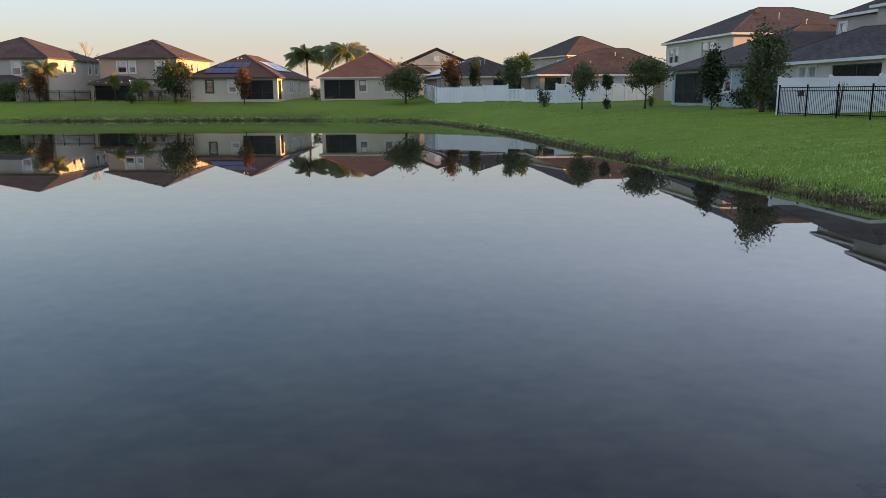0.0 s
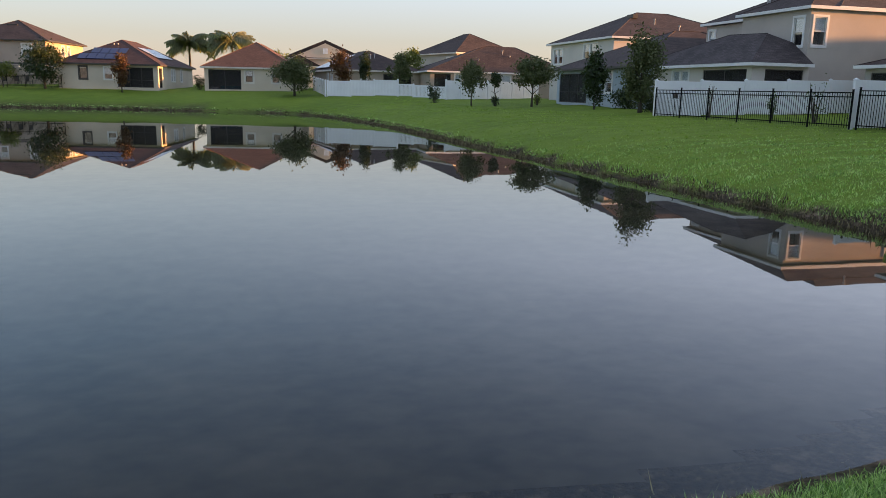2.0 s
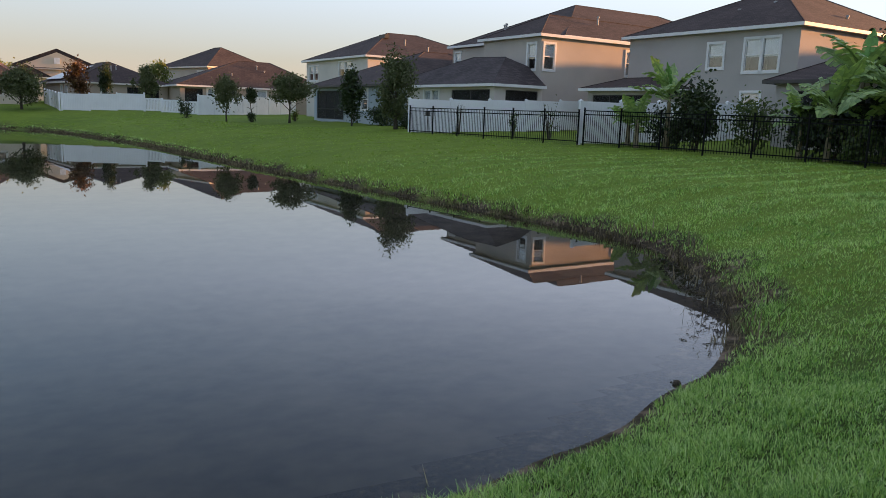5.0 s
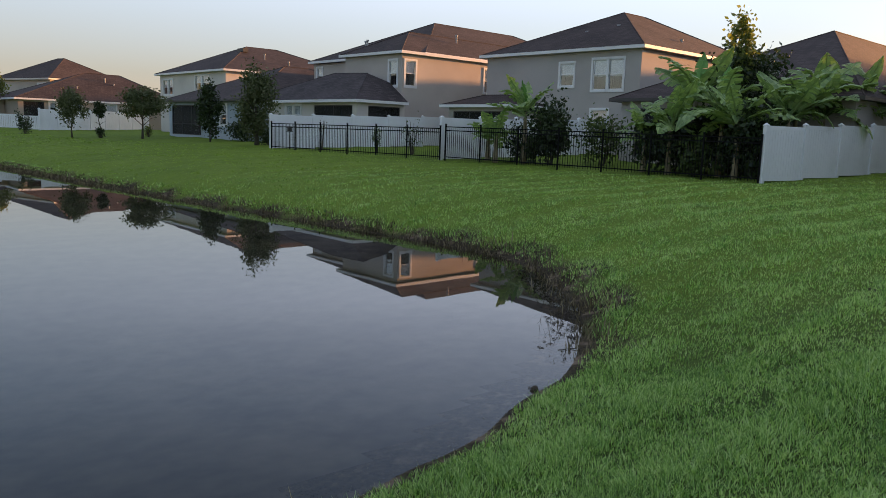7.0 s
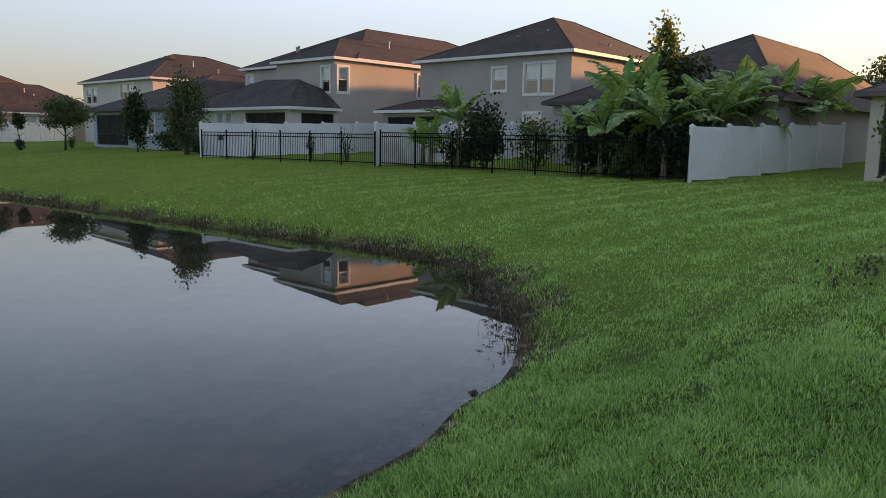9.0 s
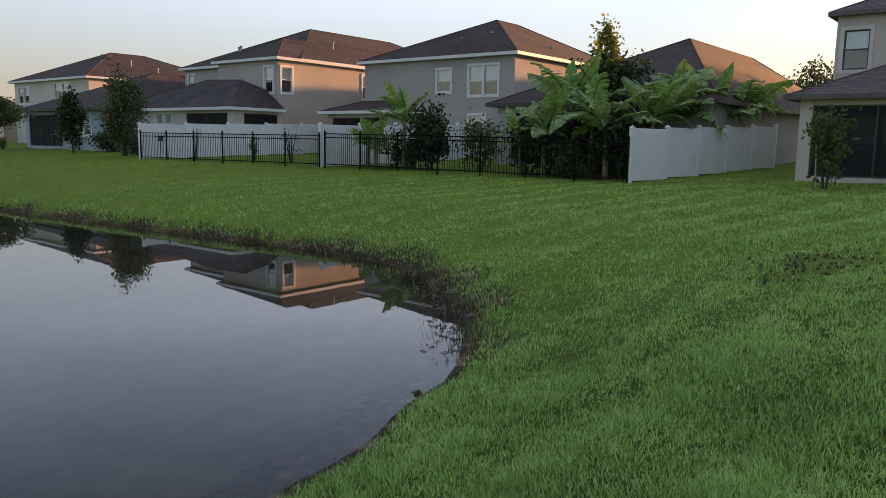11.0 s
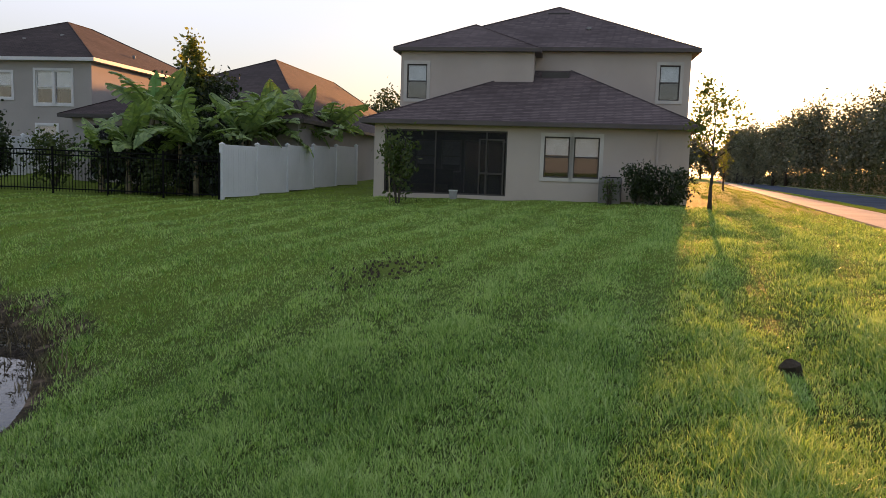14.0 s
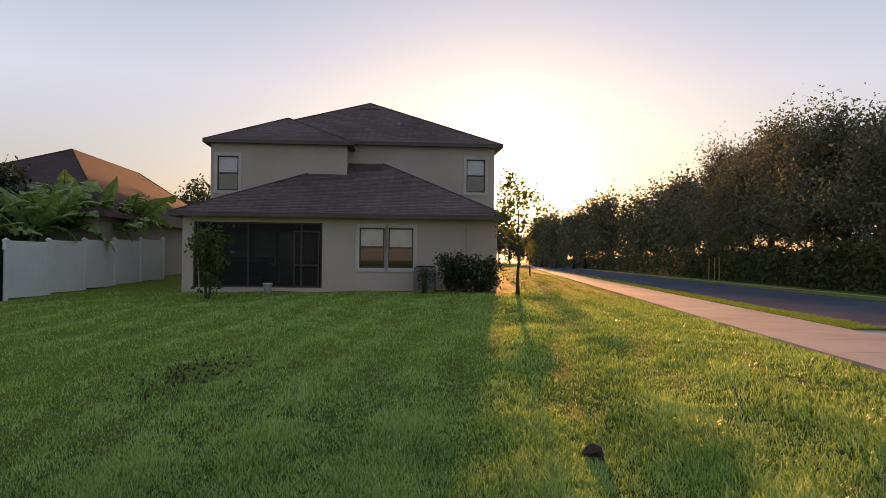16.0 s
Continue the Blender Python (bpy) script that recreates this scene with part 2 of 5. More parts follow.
IRON = surface("black_aluminium", (0.003, 0.003, 0.0035), (0.006, 0.006, 0.0065), 0.7, 2, 60, 0.1, 0.001)
IRON.node_tree.nodes["Principled BSDF"].inputs["Specular IOR Level"].default_value = 0.12
BLIND = surface("window_blind", (0.76, 0.77, 0.78), (0.85, 0.86, 0.87), 0.7, 3, 30, 0.2, 0.003)
# near-black for unlit rooms behind windows, and for the porch bench
DARK = surface("dark_room_and_bench", (0.02, 0.018, 0.017), (0.035, 0.03, 0.028), 0.9, 1, 10, 0.1, 0.002)
# stucco darker than the house walls, the porch's shade put into the colour
PORCH_WALL = surface("shaded_porch_stucco", (0.22, 0.19, 0.16), (0.28, 0.24, 0.2), 0.9, 0.5, 60, 0.3, 0.004)
CONCRETE = surface("concrete", (0.34, 0.315, 0.29), (0.45, 0.42, 0.385), 0.85, 0.5, 45, 0.4, 0.004, stain=0.3)
ASPHALT = surface("asphalt", (0.075, 0.096, 0.135), (0.11, 0.136, 0.182), 1.0, 0.4, 80, 0.6, 0.006, stain=0.3)
ASPHALT.node_tree.nodes["Principled BSDF"].inputs["Specular IOR Level"].default_value = 0.02
MUD = surface("pond_bed", (0.035, 0.03, 0.022), (0.15, 0.12, 0.09), 0.9, 0.8, 2.6, 0.4, 0.03, stain=0.6)
SOIL = surface("bare_soil", (0.035, 0.026, 0.017), (0.075, 0.055, 0.035), 0.95, 1.2, 25, 0.9, 0.03)
BARK = surface("bark", (0.045, 0.036, 0.028), (0.11, 0.09, 0.07), 0.95, 3, 30, 0.9, 0.02)
BARK_PALE = surface("banana_stem", (0.17, 0.13, 0.075), (0.34, 0.28, 0.17), 0.8, 3, 14, 0.6, 0.01)
WOOD = surface("stake_wood", (0.36, 0.28, 0.18), (0.5, 0.4, 0.28), 0.85, 3, 30, 0.4, 0.004)
METAL = surface("vent_paint", (0.32, 0.31, 0.3), (0.42, 0.41, 0.4), 0.7, 3, 30, 0.1, 0.001)
UNIT = surface("air_unit_paint", (0.20, 0.19, 0.175), (0.27, 0.255, 0.235), 0.6, 3, 30, 0.1, 0.002)
SOLAR = surface("solar_cells", (0.012, 0.02, 0.07), (0.02, 0.035, 0.12), 0.4, 2, 8, 0.02, 0.001)
SOLAR_PALE = surface("solar_frame", (0.5, 0.5, 0.52), (0.62, 0.62, 0.64), 0.3, 2, 8, 0.02, 0.001, metal=0.6)
TEAL = surface("teal_cover", (0.02, 0.13, 0.16), (0.03, 0.19, 0.22), 0.6, 2, 20, 0.3, 0.006)
CLOTH = surface("pale_curtain", (0.55, 0.5, 0.44), (0.66, 0.6, 0.53), 0.9, 3, 20, 0.4, 0.01)
BULB, bulb_nodes, bulb_shader = nodes("lamp_bulb")
bulb_shader.inputs["Emission Color"].default_value, bulb_shader.inputs["Emission Strength"].default_value = (1.0, 0.72, 0.4, 1), 0.7
LEAF_OAK = foliage("oak_leaves", [(0.038, 0.05, 0.02), (0.075, 0.095, 0.038), (0.125, 0.14, 0.065)], 0.7, 0.15)
LEAF_LIVE = foliage("live_oak_leaves", [(0.09, 0.095, 0.065), (0.15, 0.155, 0.105), (0.24, 0.235, 0.17)], 0.7, 0.18)
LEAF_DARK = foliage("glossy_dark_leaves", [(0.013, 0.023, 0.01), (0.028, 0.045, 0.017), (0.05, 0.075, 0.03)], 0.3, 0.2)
LEAF_MID = foliage("shrub_leaves", [(0.03, 0.055, 0.014), (0.055, 0.09, 0.025), (0.11, 0.14, 0.05)])
LEAF_RED = foliage("russet_leaves", [(0.05, 0.022, 0.014), (0.10, 0.045, 0.025), (0.16, 0.09, 0.04)])
LEAF_YOUNG = foliage("yellow_green_leaves", [(0.06, 0.08, 0.02), (0.11, 0.14, 0.035), (0.2, 0.22, 0.07)], 0.5, 0.4)
LEAF_BANANA = foliage("banana_leaves", [(0.13, 0.21, 0.085), (0.22, 0.325, 0.135), (0.33, 0.45, 0.17)], 0.38, 0.3)
LEAF_NEW = foliage("new_banana_leaf", [(0.11, 0.26, 0.06), (0.15, 0.32, 0.08)], 0.5, 0.1)
LEAF_PALM = foliage("palm_fronds", [(0.13, 0.15, 0.085), (0.21, 0.23, 0.135), (0.30, 0.31, 0.20)], 0.5, 0.5)
GRASS = foliage("grass_blades", [(0.026, 0.060, 0.018), (0.145, 0.285, 0.074), (0.305, 0.48, 0.145), (0.53, 0.67, 0.30)], 0.4, 0.4)
GRASS_FAR = foliage("mown_grass", [(0.155, 0.245, 0.042), (0.225, 0.335, 0.06), (0.30, 0.415, 0.085)], 0.6, 0.35)
DEAD = foliage("dark_dead_growth", [(0.026, 0.02, 0.012), (0.085, 0.066, 0.04), (0.26, 0.21, 0.13)], 0.85, 0.15)
STRAW = foliage("dead_grass", [(0.07, 0.055, 0.03), (0.18, 0.145, 0.085), (0.38, 0.32, 0.2)], 0.8, 0.25)


# ---- mesh helpers ----
def mesh_of(name, verts, faces, material=None):
    me = bpy.data.meshes.new(name)
    me.from_pydata([tuple(v) for v in verts], [], faces)
    me.update()
    if material:
        me.materials.append(material)
    return me


def fast_mesh(name, verts, quads, material):
    """A mesh from an array of vertices and an array of equal-sized faces."""
    me = bpy.data.meshes.new(name)
    k = quads.shape[1]
    me.vertices.add(len(verts)), me.loops.add(quads.size), me.polygons.add(len(quads))
    me.vertices.foreach_set("co", np.ascontiguousarray(verts, dtype=np.float32).ravel())
    me.loops.foreach_set("vertex_index", np.ascontiguousarray(quads, dtype=np.int32).ravel())
    me.polygons.foreach_set("loop_start", np.arange(0, quads.size, k, dtype=np.int32))
    me.update(calc_edges=True)
    me.materials.append(material)
    return me


class Shape:
    """Collects boxes and faces for one mesh."""
    def __init__(self):
        self.v, self.f = [], []

    def box(self, x0, x1, y0, y1, z0, z1):
        i = len(self.v)
        self.v += [(x, y, z) for z in (z0, z1) for x, y in ((x0, y0), (x1, y0), (x1, y1), (x0, y1))]
        self.f += [tuple(i + k for k in q) for q in ((3, 2, 1, 0), (4, 5, 6, 7), (0, 1, 5, 4), (1, 2, 6, 5), (2, 3, 7, 6), (3, 0, 4, 7))]
        return self

    def face(self, *points):
        i = len(self.v)
        self.v += list(points)
        self.f.append(tuple(range(i, i + len(points))))
        return self

    def tube(self, path, radii, sides=8):
        i = len(self.v)
        for k, (p, r) in enumerate(zip(path, radii)):
            p = Vector(p)
            d = (Vector(path[min(k + 1, len(path) - 1)]) - Vector(path[max(k - 1, 0)])).normalized()
            a = d.orthogonal().normalized()
            if abs(d.z) > 0.5:
                a = (Vector((1, 0, 0)) - d * d.x).normalized()
            b = d.cross(a)
            self.v += [tuple(p + a * (r * math.cos(2 * math.pi * s / sides)) + b * (r * math.sin(2 * math.pi * s / sides))) for s in range(sides)]
        for k in range(len(path) - 1):
            for s in range(sides):
                t = (s + 1) % sides
                self.f.append((i + k * sides + s, i + k * sides + t, i + (k + 1) * sides + t, i + (k + 1) * sides + s))
        self.f.append(tuple(i + sides - 1 - s for s in range(sides)))
        self.f.append(tuple(i + (len(path) - 1) * sides + s for s in range(sides)))
        return self

    def mesh(self, name, material):
        return mesh_of(name, self.v, self.f, material)


def thing(name, m, label, category, group="", kind=""):
    ob = new(name)
    ob.empty_display_size = 0.2
    ob.matrix_world = m
    return tagged(ob, label, category, group, kind)


def part(name, shape, material, parent, label="", m=None, smooth=False):
    me = shape if isinstance(shape, bpy.types.Mesh) else shape.mesh(name, material)
    if smooth:
        me.polygons.foreach_set("use_smooth", [True] * len(me.polygons))
    ob = new(name, me)
    ob.parent = parent
    if m is not None:
        ob.matrix_basis = m
    return tagged(ob, label)


def single(name, shape, material, m, label, category, group="", kind="", smooth=False):
    me = shape if isinstance(shape, bpy.types.Mesh) else shape.mesh(name, material)
    if smooth:
        me.polygons.foreach_set("use_smooth", [True] * len(me.polygons))
    ob = new(name, me)
    ob.matrix_world = m
    return tagged(ob, label, category, group, kind)


# ---- ground, pond, road ----
SHORE = [(-12, 2.4), (-28, 0.5), (-48, 0.0), (-62, 8), (-68, 36), (-62, 66), (-45, 75.2), (-34, 75.5), (-22.6, 75.7), (-11.5, 74.6), (-5.5, 72.0),
         (-2.3, 67.2), (0.6, 58.5), (2.8, 49.4), (4.7, 38.5), (6.7, 27.6), (8.0, 21.0), (9.2, 15.2), (9.65, 12.0), (9.2, 9.8), (8.05, 7.8),
         (6.8, 6.35), (5.35, 5.25), (4.35, 4.75), (3.35, 4.28), (2.4, 4.02), (1.5, 3.85), (0, 3.6), (-3, 3.25), (-7, 2.9)]


def shore_curve():
    p, out = np.array(SHORE, float), []
    n = len(p)
    for i in range(n):
        a, b, c, d = p[i - 1], p[i], p[(i + 1) % n], p[(i + 2) % n]
        steps = max(4, int(np.linalg.norm(c - b) / 0.5))
        for k in range(steps):
            t = k / steps
            out.append(0.5 * ((2 * b) + (c - a) * t + (2 * a - 5 * b + 4 * c - d) * t * t + (3 * b - a - 3 * c + d) * t ** 3))
    q = np.array(out)
    k = np.arange(len(q))
    wob = 0.06 * np.sin(k * 0.9) + 0.05 * np.sin(k * 0.37 + 1) + 0.04 * np.sin(k * 2.3 + 2)
    return q + 0.4 * np.stack([wob, np.roll(wob, 3)], 1)


CURVE = shore_curve()


def shore_distance(x, y):
    """Metres from the waterline, negative over the water."""
    x, y = np.asarray(x, float).ravel(), np.asarray(y, float).ravel()
    out = np.empty(len(x))
    a, b = CURVE, np.roll(CURVE, -1, 0)
    for s in range(0, len(x), 4000):
        px, py = x[s:s + 4000, None], y[s:s + 4000, None]
        ab = b - a
        t = np.clip(((px - a[:, 0]) * ab[:, 0] + (py - a[:, 1]) * ab[:, 1]) / (ab ** 2).sum(1), 0, 1)
        d = np.hypot(px - a[:, 0] - t * ab[:, 0], py - a[:, 1] - t * ab[:, 1]).min(1)
        cross = ((a[:, 1] > py) != (b[:, 1] > py)) & (px < (b[:, 0] - a[:, 0]) * (py - a[:, 1]) / (b[:, 1] - a[:, 1] + 1e-12) + a[:, 0])
        out[s:s + 4000] = np.where(cross.sum(1) % 2 == 1, -d, d)
    return out


def road_w(x, y):
    """Metres across the street, from a line through the viewer."""
    return -(np.asarray(y) + 0.04 * np.asarray(x))


def ground_z(x, y, s=None):
    x, y = np.asarray(x, float).ravel(), np.asarray(y, float).ravel()
    s = shore_distance(x, y) if s is None else s
    z = np.interp(s, [-40, -6, -1.5, 0, 0.25, 0.7, 2, 4, 9, 17, 30, 60], [-2.5, -1.6, -0.35, -0.01, 0.09, 0.27, 0.60, 0.92, 1.24, 1.5, 1.75, 1.9])
    land = np.clip(s / 2.0, 0, 1)
    z = z + land * (0.036 * np.sin(5.0 * (y + 0.05 * x) + 1.2 * np.sin(0.5 * x) + 0.8 * np.sin(0.33 * y)) * np.clip(s / 6 - 0.2, 0, 1) * np.clip((24.0 - x) / 5.0, 0, 1) + 0.03 * np.sin(0.9 * x + 0.5 * y) * np.sin(0.23 * x - 0.6 * y + 1) + 0.02 * np.sin(2.1 * y - 0.7 * x))
    # the near bank is flatter where it meets the water
    z = z - np.clip((7.5 - y) / 1.5, 0, 1) * np.interp(s, [0, 0.25, 0.7, 2, 4.5], [0, 0.055, 0.15, 0.13, 0]) * (s > 0)
    # a shallow dip along the fences
    z = z - 0.17 * np.exp(-((x - 24.0) ** 2 / 60.0 + (y - 17.0) ** 2 / 80.0))
    # the far shore climbs higher to the houses
    z = z + 0.5 * np.clip((s - 3.0) / 8.0, 0, 1) * np.clip((y - 70.0) / 6.0, 0, 1) * np.clip((14.0 - x) / 10.0, 0, 1)
    w = road_w(x, y)
    k = np.clip((w - 1.0) / 3.6, 0, 1)
    k = k * k * (3 - 2 * k) * (x > -60)
    z = z * (1 - k) + 1.37 * k
    bed = np.clip((w - 5.05) / 0.25, 0, 1) * np.clip((14.6 - w) / 0.25, 0, 1)
    return z - 0.32 * bed


def gz(x, y):
    return float(ground_z([x], [y])[0])


def axis(fine0, fine1, step, out):
    a = list(np.arange(fine0, fine1, step))
    lo, hi, d = fine0, a[-1], step
    while hi < out:
        d *= 1.1
        hi += d
        a.append(hi)
    d = step
    while lo > -out:
        d *= 1.1
        lo -= d
        a.insert(0, lo)
    return np.array(a)


gx, gy = axis(-6, 34, 0.2, 2500), axis(-16, 46, 0.2, 2500)
X, Y = np.meshgrid(gx, gy)
GS = shore_distance(X, Y)
Z = ground_z(X, Y, GS)
nx, ny = len(gx), len(gy)
idx = np.arange(nx * ny).reshape(ny, nx)
quads = np.stack([idx[:-1, :-1], idx[:-1, 1:], idx[1:, 1:], idx[1:, :-1]], -1).reshape(-1, 4)
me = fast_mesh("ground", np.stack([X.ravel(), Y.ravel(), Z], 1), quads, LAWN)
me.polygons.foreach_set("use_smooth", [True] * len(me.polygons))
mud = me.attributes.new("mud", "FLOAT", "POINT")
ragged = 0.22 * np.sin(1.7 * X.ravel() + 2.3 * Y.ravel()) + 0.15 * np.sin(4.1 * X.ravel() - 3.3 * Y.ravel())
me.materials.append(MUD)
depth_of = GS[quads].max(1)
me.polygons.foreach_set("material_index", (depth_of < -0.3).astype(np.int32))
# painted blade shade: full within 6 m of the viewer, gone by 14 m
gap_shade = me.attributes.new("gap_shade", "FLOAT", "POINT")
gap_shade.data.foreach_set("value", (0.9 * np.clip((14.0 - np.hypot(X.ravel(), Y.ravel())) / 8.0, 0, 1)).astype(np.float32))
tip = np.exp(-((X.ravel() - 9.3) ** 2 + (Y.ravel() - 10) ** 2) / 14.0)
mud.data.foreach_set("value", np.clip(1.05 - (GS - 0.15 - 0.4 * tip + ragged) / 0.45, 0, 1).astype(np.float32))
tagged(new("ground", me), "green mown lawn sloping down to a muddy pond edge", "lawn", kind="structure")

single("water", Shape().face((-90, -10, 0), (30, -10, 0), (30, 90, 0), (-90, 90, 0)), WATER, pose(0, 0, 0), "still dark pond water mirroring sky and houses", "pond", kind="structure").visible_shadow = False


def strip(name, w0, w1, z0, z1, x0, x1, material, label, category, joints=0.0):
    """A straight slab along the street."""
    s = Shape()
    x = x0
    while x < x1 - 1e-6:
        e = min(x + (joints or x1 - x0), x1)
        g = 0.012 if joints else 0.0
        s.box(x + g, e - g, 0, 1, z0, z1)
        x = e
    v = [(a, -(w0 + (w1 - w0) * (1 - b)) - 0.04 * a, c) for a, b, c in s.v]
    return single(name, mesh_of(name, v, s.f, material), None, pose(0, 0, 0), label, category, kind="structure")


strip("pavement", 4.95, 6.95, 1.2, 1.415, -40, 260, CONCRETE, "pale concrete pavement with expansion joints beside the lawn", "pavement", 1.8)
strip("road", 7.75, 14.8, 1.1, 1.275, -60, 420, ASPHALT, "worn grey asphalt street curving out of sight", "road")
strip("verge", 6.96, 7.6, 1.15, 1.43, 14.2, 260, LAWN, "narrow mown grass verge between pavement and kerb", "verge")
strip("driveway", 6.95, 7.6, 1.15, 1.40, -40, 14.2, CONCRETE, "concrete apron between pavement and street", "driveway")
strip("kerb", 7.6, 7.75, 1.1, 1.35, -40, 260, CONCRETE, "concrete kerb along the street edge", "kerb", 3.0)
strip("kerb_far", 14.8, 14.95, 1.1, 1.40, -60, 420, CONCRETE, "concrete kerb along the far street edge", "kerb", 3.0)


# ---- houses ----
class House:
    """Local x runs along the rear wall, local y into the house, z up from the slab."""
    def __init__(self, at, ang, slab, label):
        self.root = thing("house", pose(at[0], at[1], slab, 0, 0, ang), label, "house", "houses round the pond")

    def face_m(self, face, a, depth, z):
        if face == "front":
            return pose(a, depth, z)
        return pose(depth, a, z, 0, 0, 90 if face == "right" else -90)

    def block(self, u0, u1, v0, v1, z0, z1, material, front=(), right=(), left=(), label=""):
        """Four walls; openings are (a0, a1, z0, z1) along each wall, from u or v."""
        th, z1 = 0.2, z1 + 0.12

        def wall(length, holes, m):
            s = Shape()
            xs = sorted({0.0, length, *[h for o in holes for h in o[:2]]})
            zs = sorted({z0, z1, *[h for o in holes for h in o[2:]]})
            for i in range(len(xs) - 1):
                for k in range(len(zs) - 1):
                    cx, cz = (xs[i] + xs[i + 1]) / 2, (zs[k] + zs[k + 1]) / 2
                    if not any(o[0] < cx < o[1] and o[2] < cz < o[3] for o in holes):
                        s.box(xs[i], xs[i + 1], 0, th, zs[k], zs[k + 1])
            part("wall", s, material, self.root, label, m)

        wall(u1 - u0, [(a - u0, b - u0, c, d) for a, b, c, d in front], pose(u0, v0, 0))
        wall(v1 - v0 - 2 * th, [(a - v0 - th, b - v0 - th, c, d) for a, b, c, d in right], pose(u1, v0 + th, 0, 0, 0, 90))
        wall(v1 - v0 - 2 * th, [(v1 - th - b, v1 - th - a, c, d) for a, b, c, d in left], pose(u0, v1 - th, 0, 0, 0, -90))
        wall(u1 - u0, [], pose(u1, v1, 0, 0, 0, 180))

    def roof(self, u0, u1, v0, v1, z, material, slope=0.48, over=0.45, fascia=TRIM, hip0=None, hip1=None, along=None, thick=0.15, shift=0.0):
        """A hip roof over a block; hip0 and hip1 are the runs of the hips at the ridge's ends,
        shift moves a ridge that runs into the house sideways."""
        x0, x1, y0, y1 = u0 - over, u1 + over, v0 - over, v1 + over
        thick = 0.13 if fascia in (TRIM_DARK, TRIM_UMBER) else thick
        w, d = x1 - x0, y1 - y0
        along = along or ("u" if w >= d else "v")
        half = (d if along == "u" else w) / 2
        h0, h1 = (half if hip0 is None else hip0), (half if hip1 is None else hip1)
        zr = z + half * slope
        if along == "u":
            r0, r1 = (x0 + h0, (y0 + y1) / 2, zr), (max(x1 - h1, x0 + h0 + 0.05), (y0 + y1) / 2, zr)
        else:
            r0, r1 = ((x0 + x1) / 2 + shift, y0 + h0, zr), ((x0 + x1) / 2 + shift, max(y1 - h1, y0 + h0 + 0.05), zr)
        a, b, c, e = (x0, y0, z), (x1, y0, z), (x1, y1, z), (x0, y1, z)
        s = Shape()
        if along == "u":
            s.face(a, b, r1, r0).face(c, e, r0, r1).face(e, a, r0).face(b, c, r1)
        else:
            s.face(b, c, r1, r0).face(e, a, r0, r1).face(a, b, r0).face(c, e, r1)
        s.face(e, c, b, a)
        roof = part("roof", s, material, self.root)
        f = Shape()
        t = 0.03
        f.box(x0 - t, x1 + t, y0 - t, y0, z - thick, z + 0.02).box(x0 - t, x1 + t, y1, y1 + t, z - thick, z + 0.02)
        f.box(x0 - t, x0, y0, y1, z - thick, z + 0.02).box(x1, x1 + t, y0, y1, z - thick, z + 0.02)
        part("fascia", f, fascia, self.root)
        part("soffit", Shape().box(x0, x1, y0, y1, z - thick + 0.02, z - thick + 0.05), fascia, self.root)
        # ridge and hip caps
        caps = Shape()
        for p, q in ((r0, r1), *(((a, r0), (e, r0), (b, r1), (c, r1)) if along == "u" else ((a, r0), (b, r0), (c, r1), (e, r1)))):
            caps.tube([Vector(p) + Vector((0, 0, 0.01)), Vector(q) + Vector((0, 0, 0.01))], [0.03, 0.03], 5)
        part("ridge_cap", caps, material, roof)
        return roof

    def window(self, face, a0, a1, depth, z0, z1, trim=TRIM, blind=0.55, mull=0, tw=0.13):
        """A sash window: outer trim, frames, meeting rail, panes and a blind. Returns its opening."""
        w = a1 - a0
        root = part("window", Shape().box(-tw, w + tw, -0.04, 0, -tw, 0).box(-tw, w + tw, -0.04, 0, z1 - z0, z1 - z0 + tw).box(-tw, 0, -0.04, 0, 0, z1 - z0).box(w, w + tw, -0.04, 0, 0, z1 - z0),
                    trim, self.root, "", self.face_m(face, a0, depth, z0) if face != "left" else self.face_m(face, a1, depth, z0))
        h, n = z1 - z0, mull + 1
        fr = Shape()
        for i in range(n):
            x0, x1 = i * w / n, (i + 1) * w / n
            g = 0.06 if i else 0.0
            fr.box(x0 - g, x0 + 0.045, 0.02, 0.09, 0, h).box(x1 - 0.045, x1 + (0.06 if i < n - 1 else 0), 0.021, 0.091, 0, h)
            fr.box(x0 + 0.045, x1 - 0.045, 0.02, 0.09, 0, 0.05).box(x0 + 0.045, x1 - 0.045, 0.02, 0.09, h - 0.05, h).box(x0 + 0.045, x1 - 0.045, 0.015, 0.085, h * 0.49, h * 0.49 + 0.05)
            part("pane", Shape().box(x0 + 0.045, x1 - 0.045, 0.05, 0.056, 0.05, h - 0.05), GLASS, root).visible_shadow = False
            part("blind", Shape().box(x0 + 0.05, x1 - 0.05, 0.095, 0.11, h * (1 - blind), h - 0.01), BLIND, root)
        part("window_frame", fr, TRIM_DARK if trim in (TRIM_CREAM, TRIM_DARK) else TRIM, root)
        # added sheet behind the panes, the room's darkness put into its colour
        part("room_dark_sheet", Shape().box(-0.02, w + 0.02, 0.5, 0.55, -0.05, h + 0.05), DARK, root)
        return (a0, a1, z0, z1)

    def screen(self, face, a0, a1, depth, z0, z1, bars=2, room=2.6, frame_material=TRIM_DARK, rail=True):
        """A screened porch opening with bars, and the porch behind it, its shade put into the wall colour."""
        w, h = a1 - a0, z1 - z0
        root = part("porch_screen", Shape().box(0, w, 0.09, 0.095, 0, h), SCREEN, self.root, "dark insect screen", self.face_m(face, a0, depth, z0))
        b = Shape()
        for x in (bars if isinstance(bars, tuple) else [(w - 0.05) * i / bars for i in range(bars + 1)]):
            b.box(x, x + 0.05, 0.06, 0.12, 0, h)
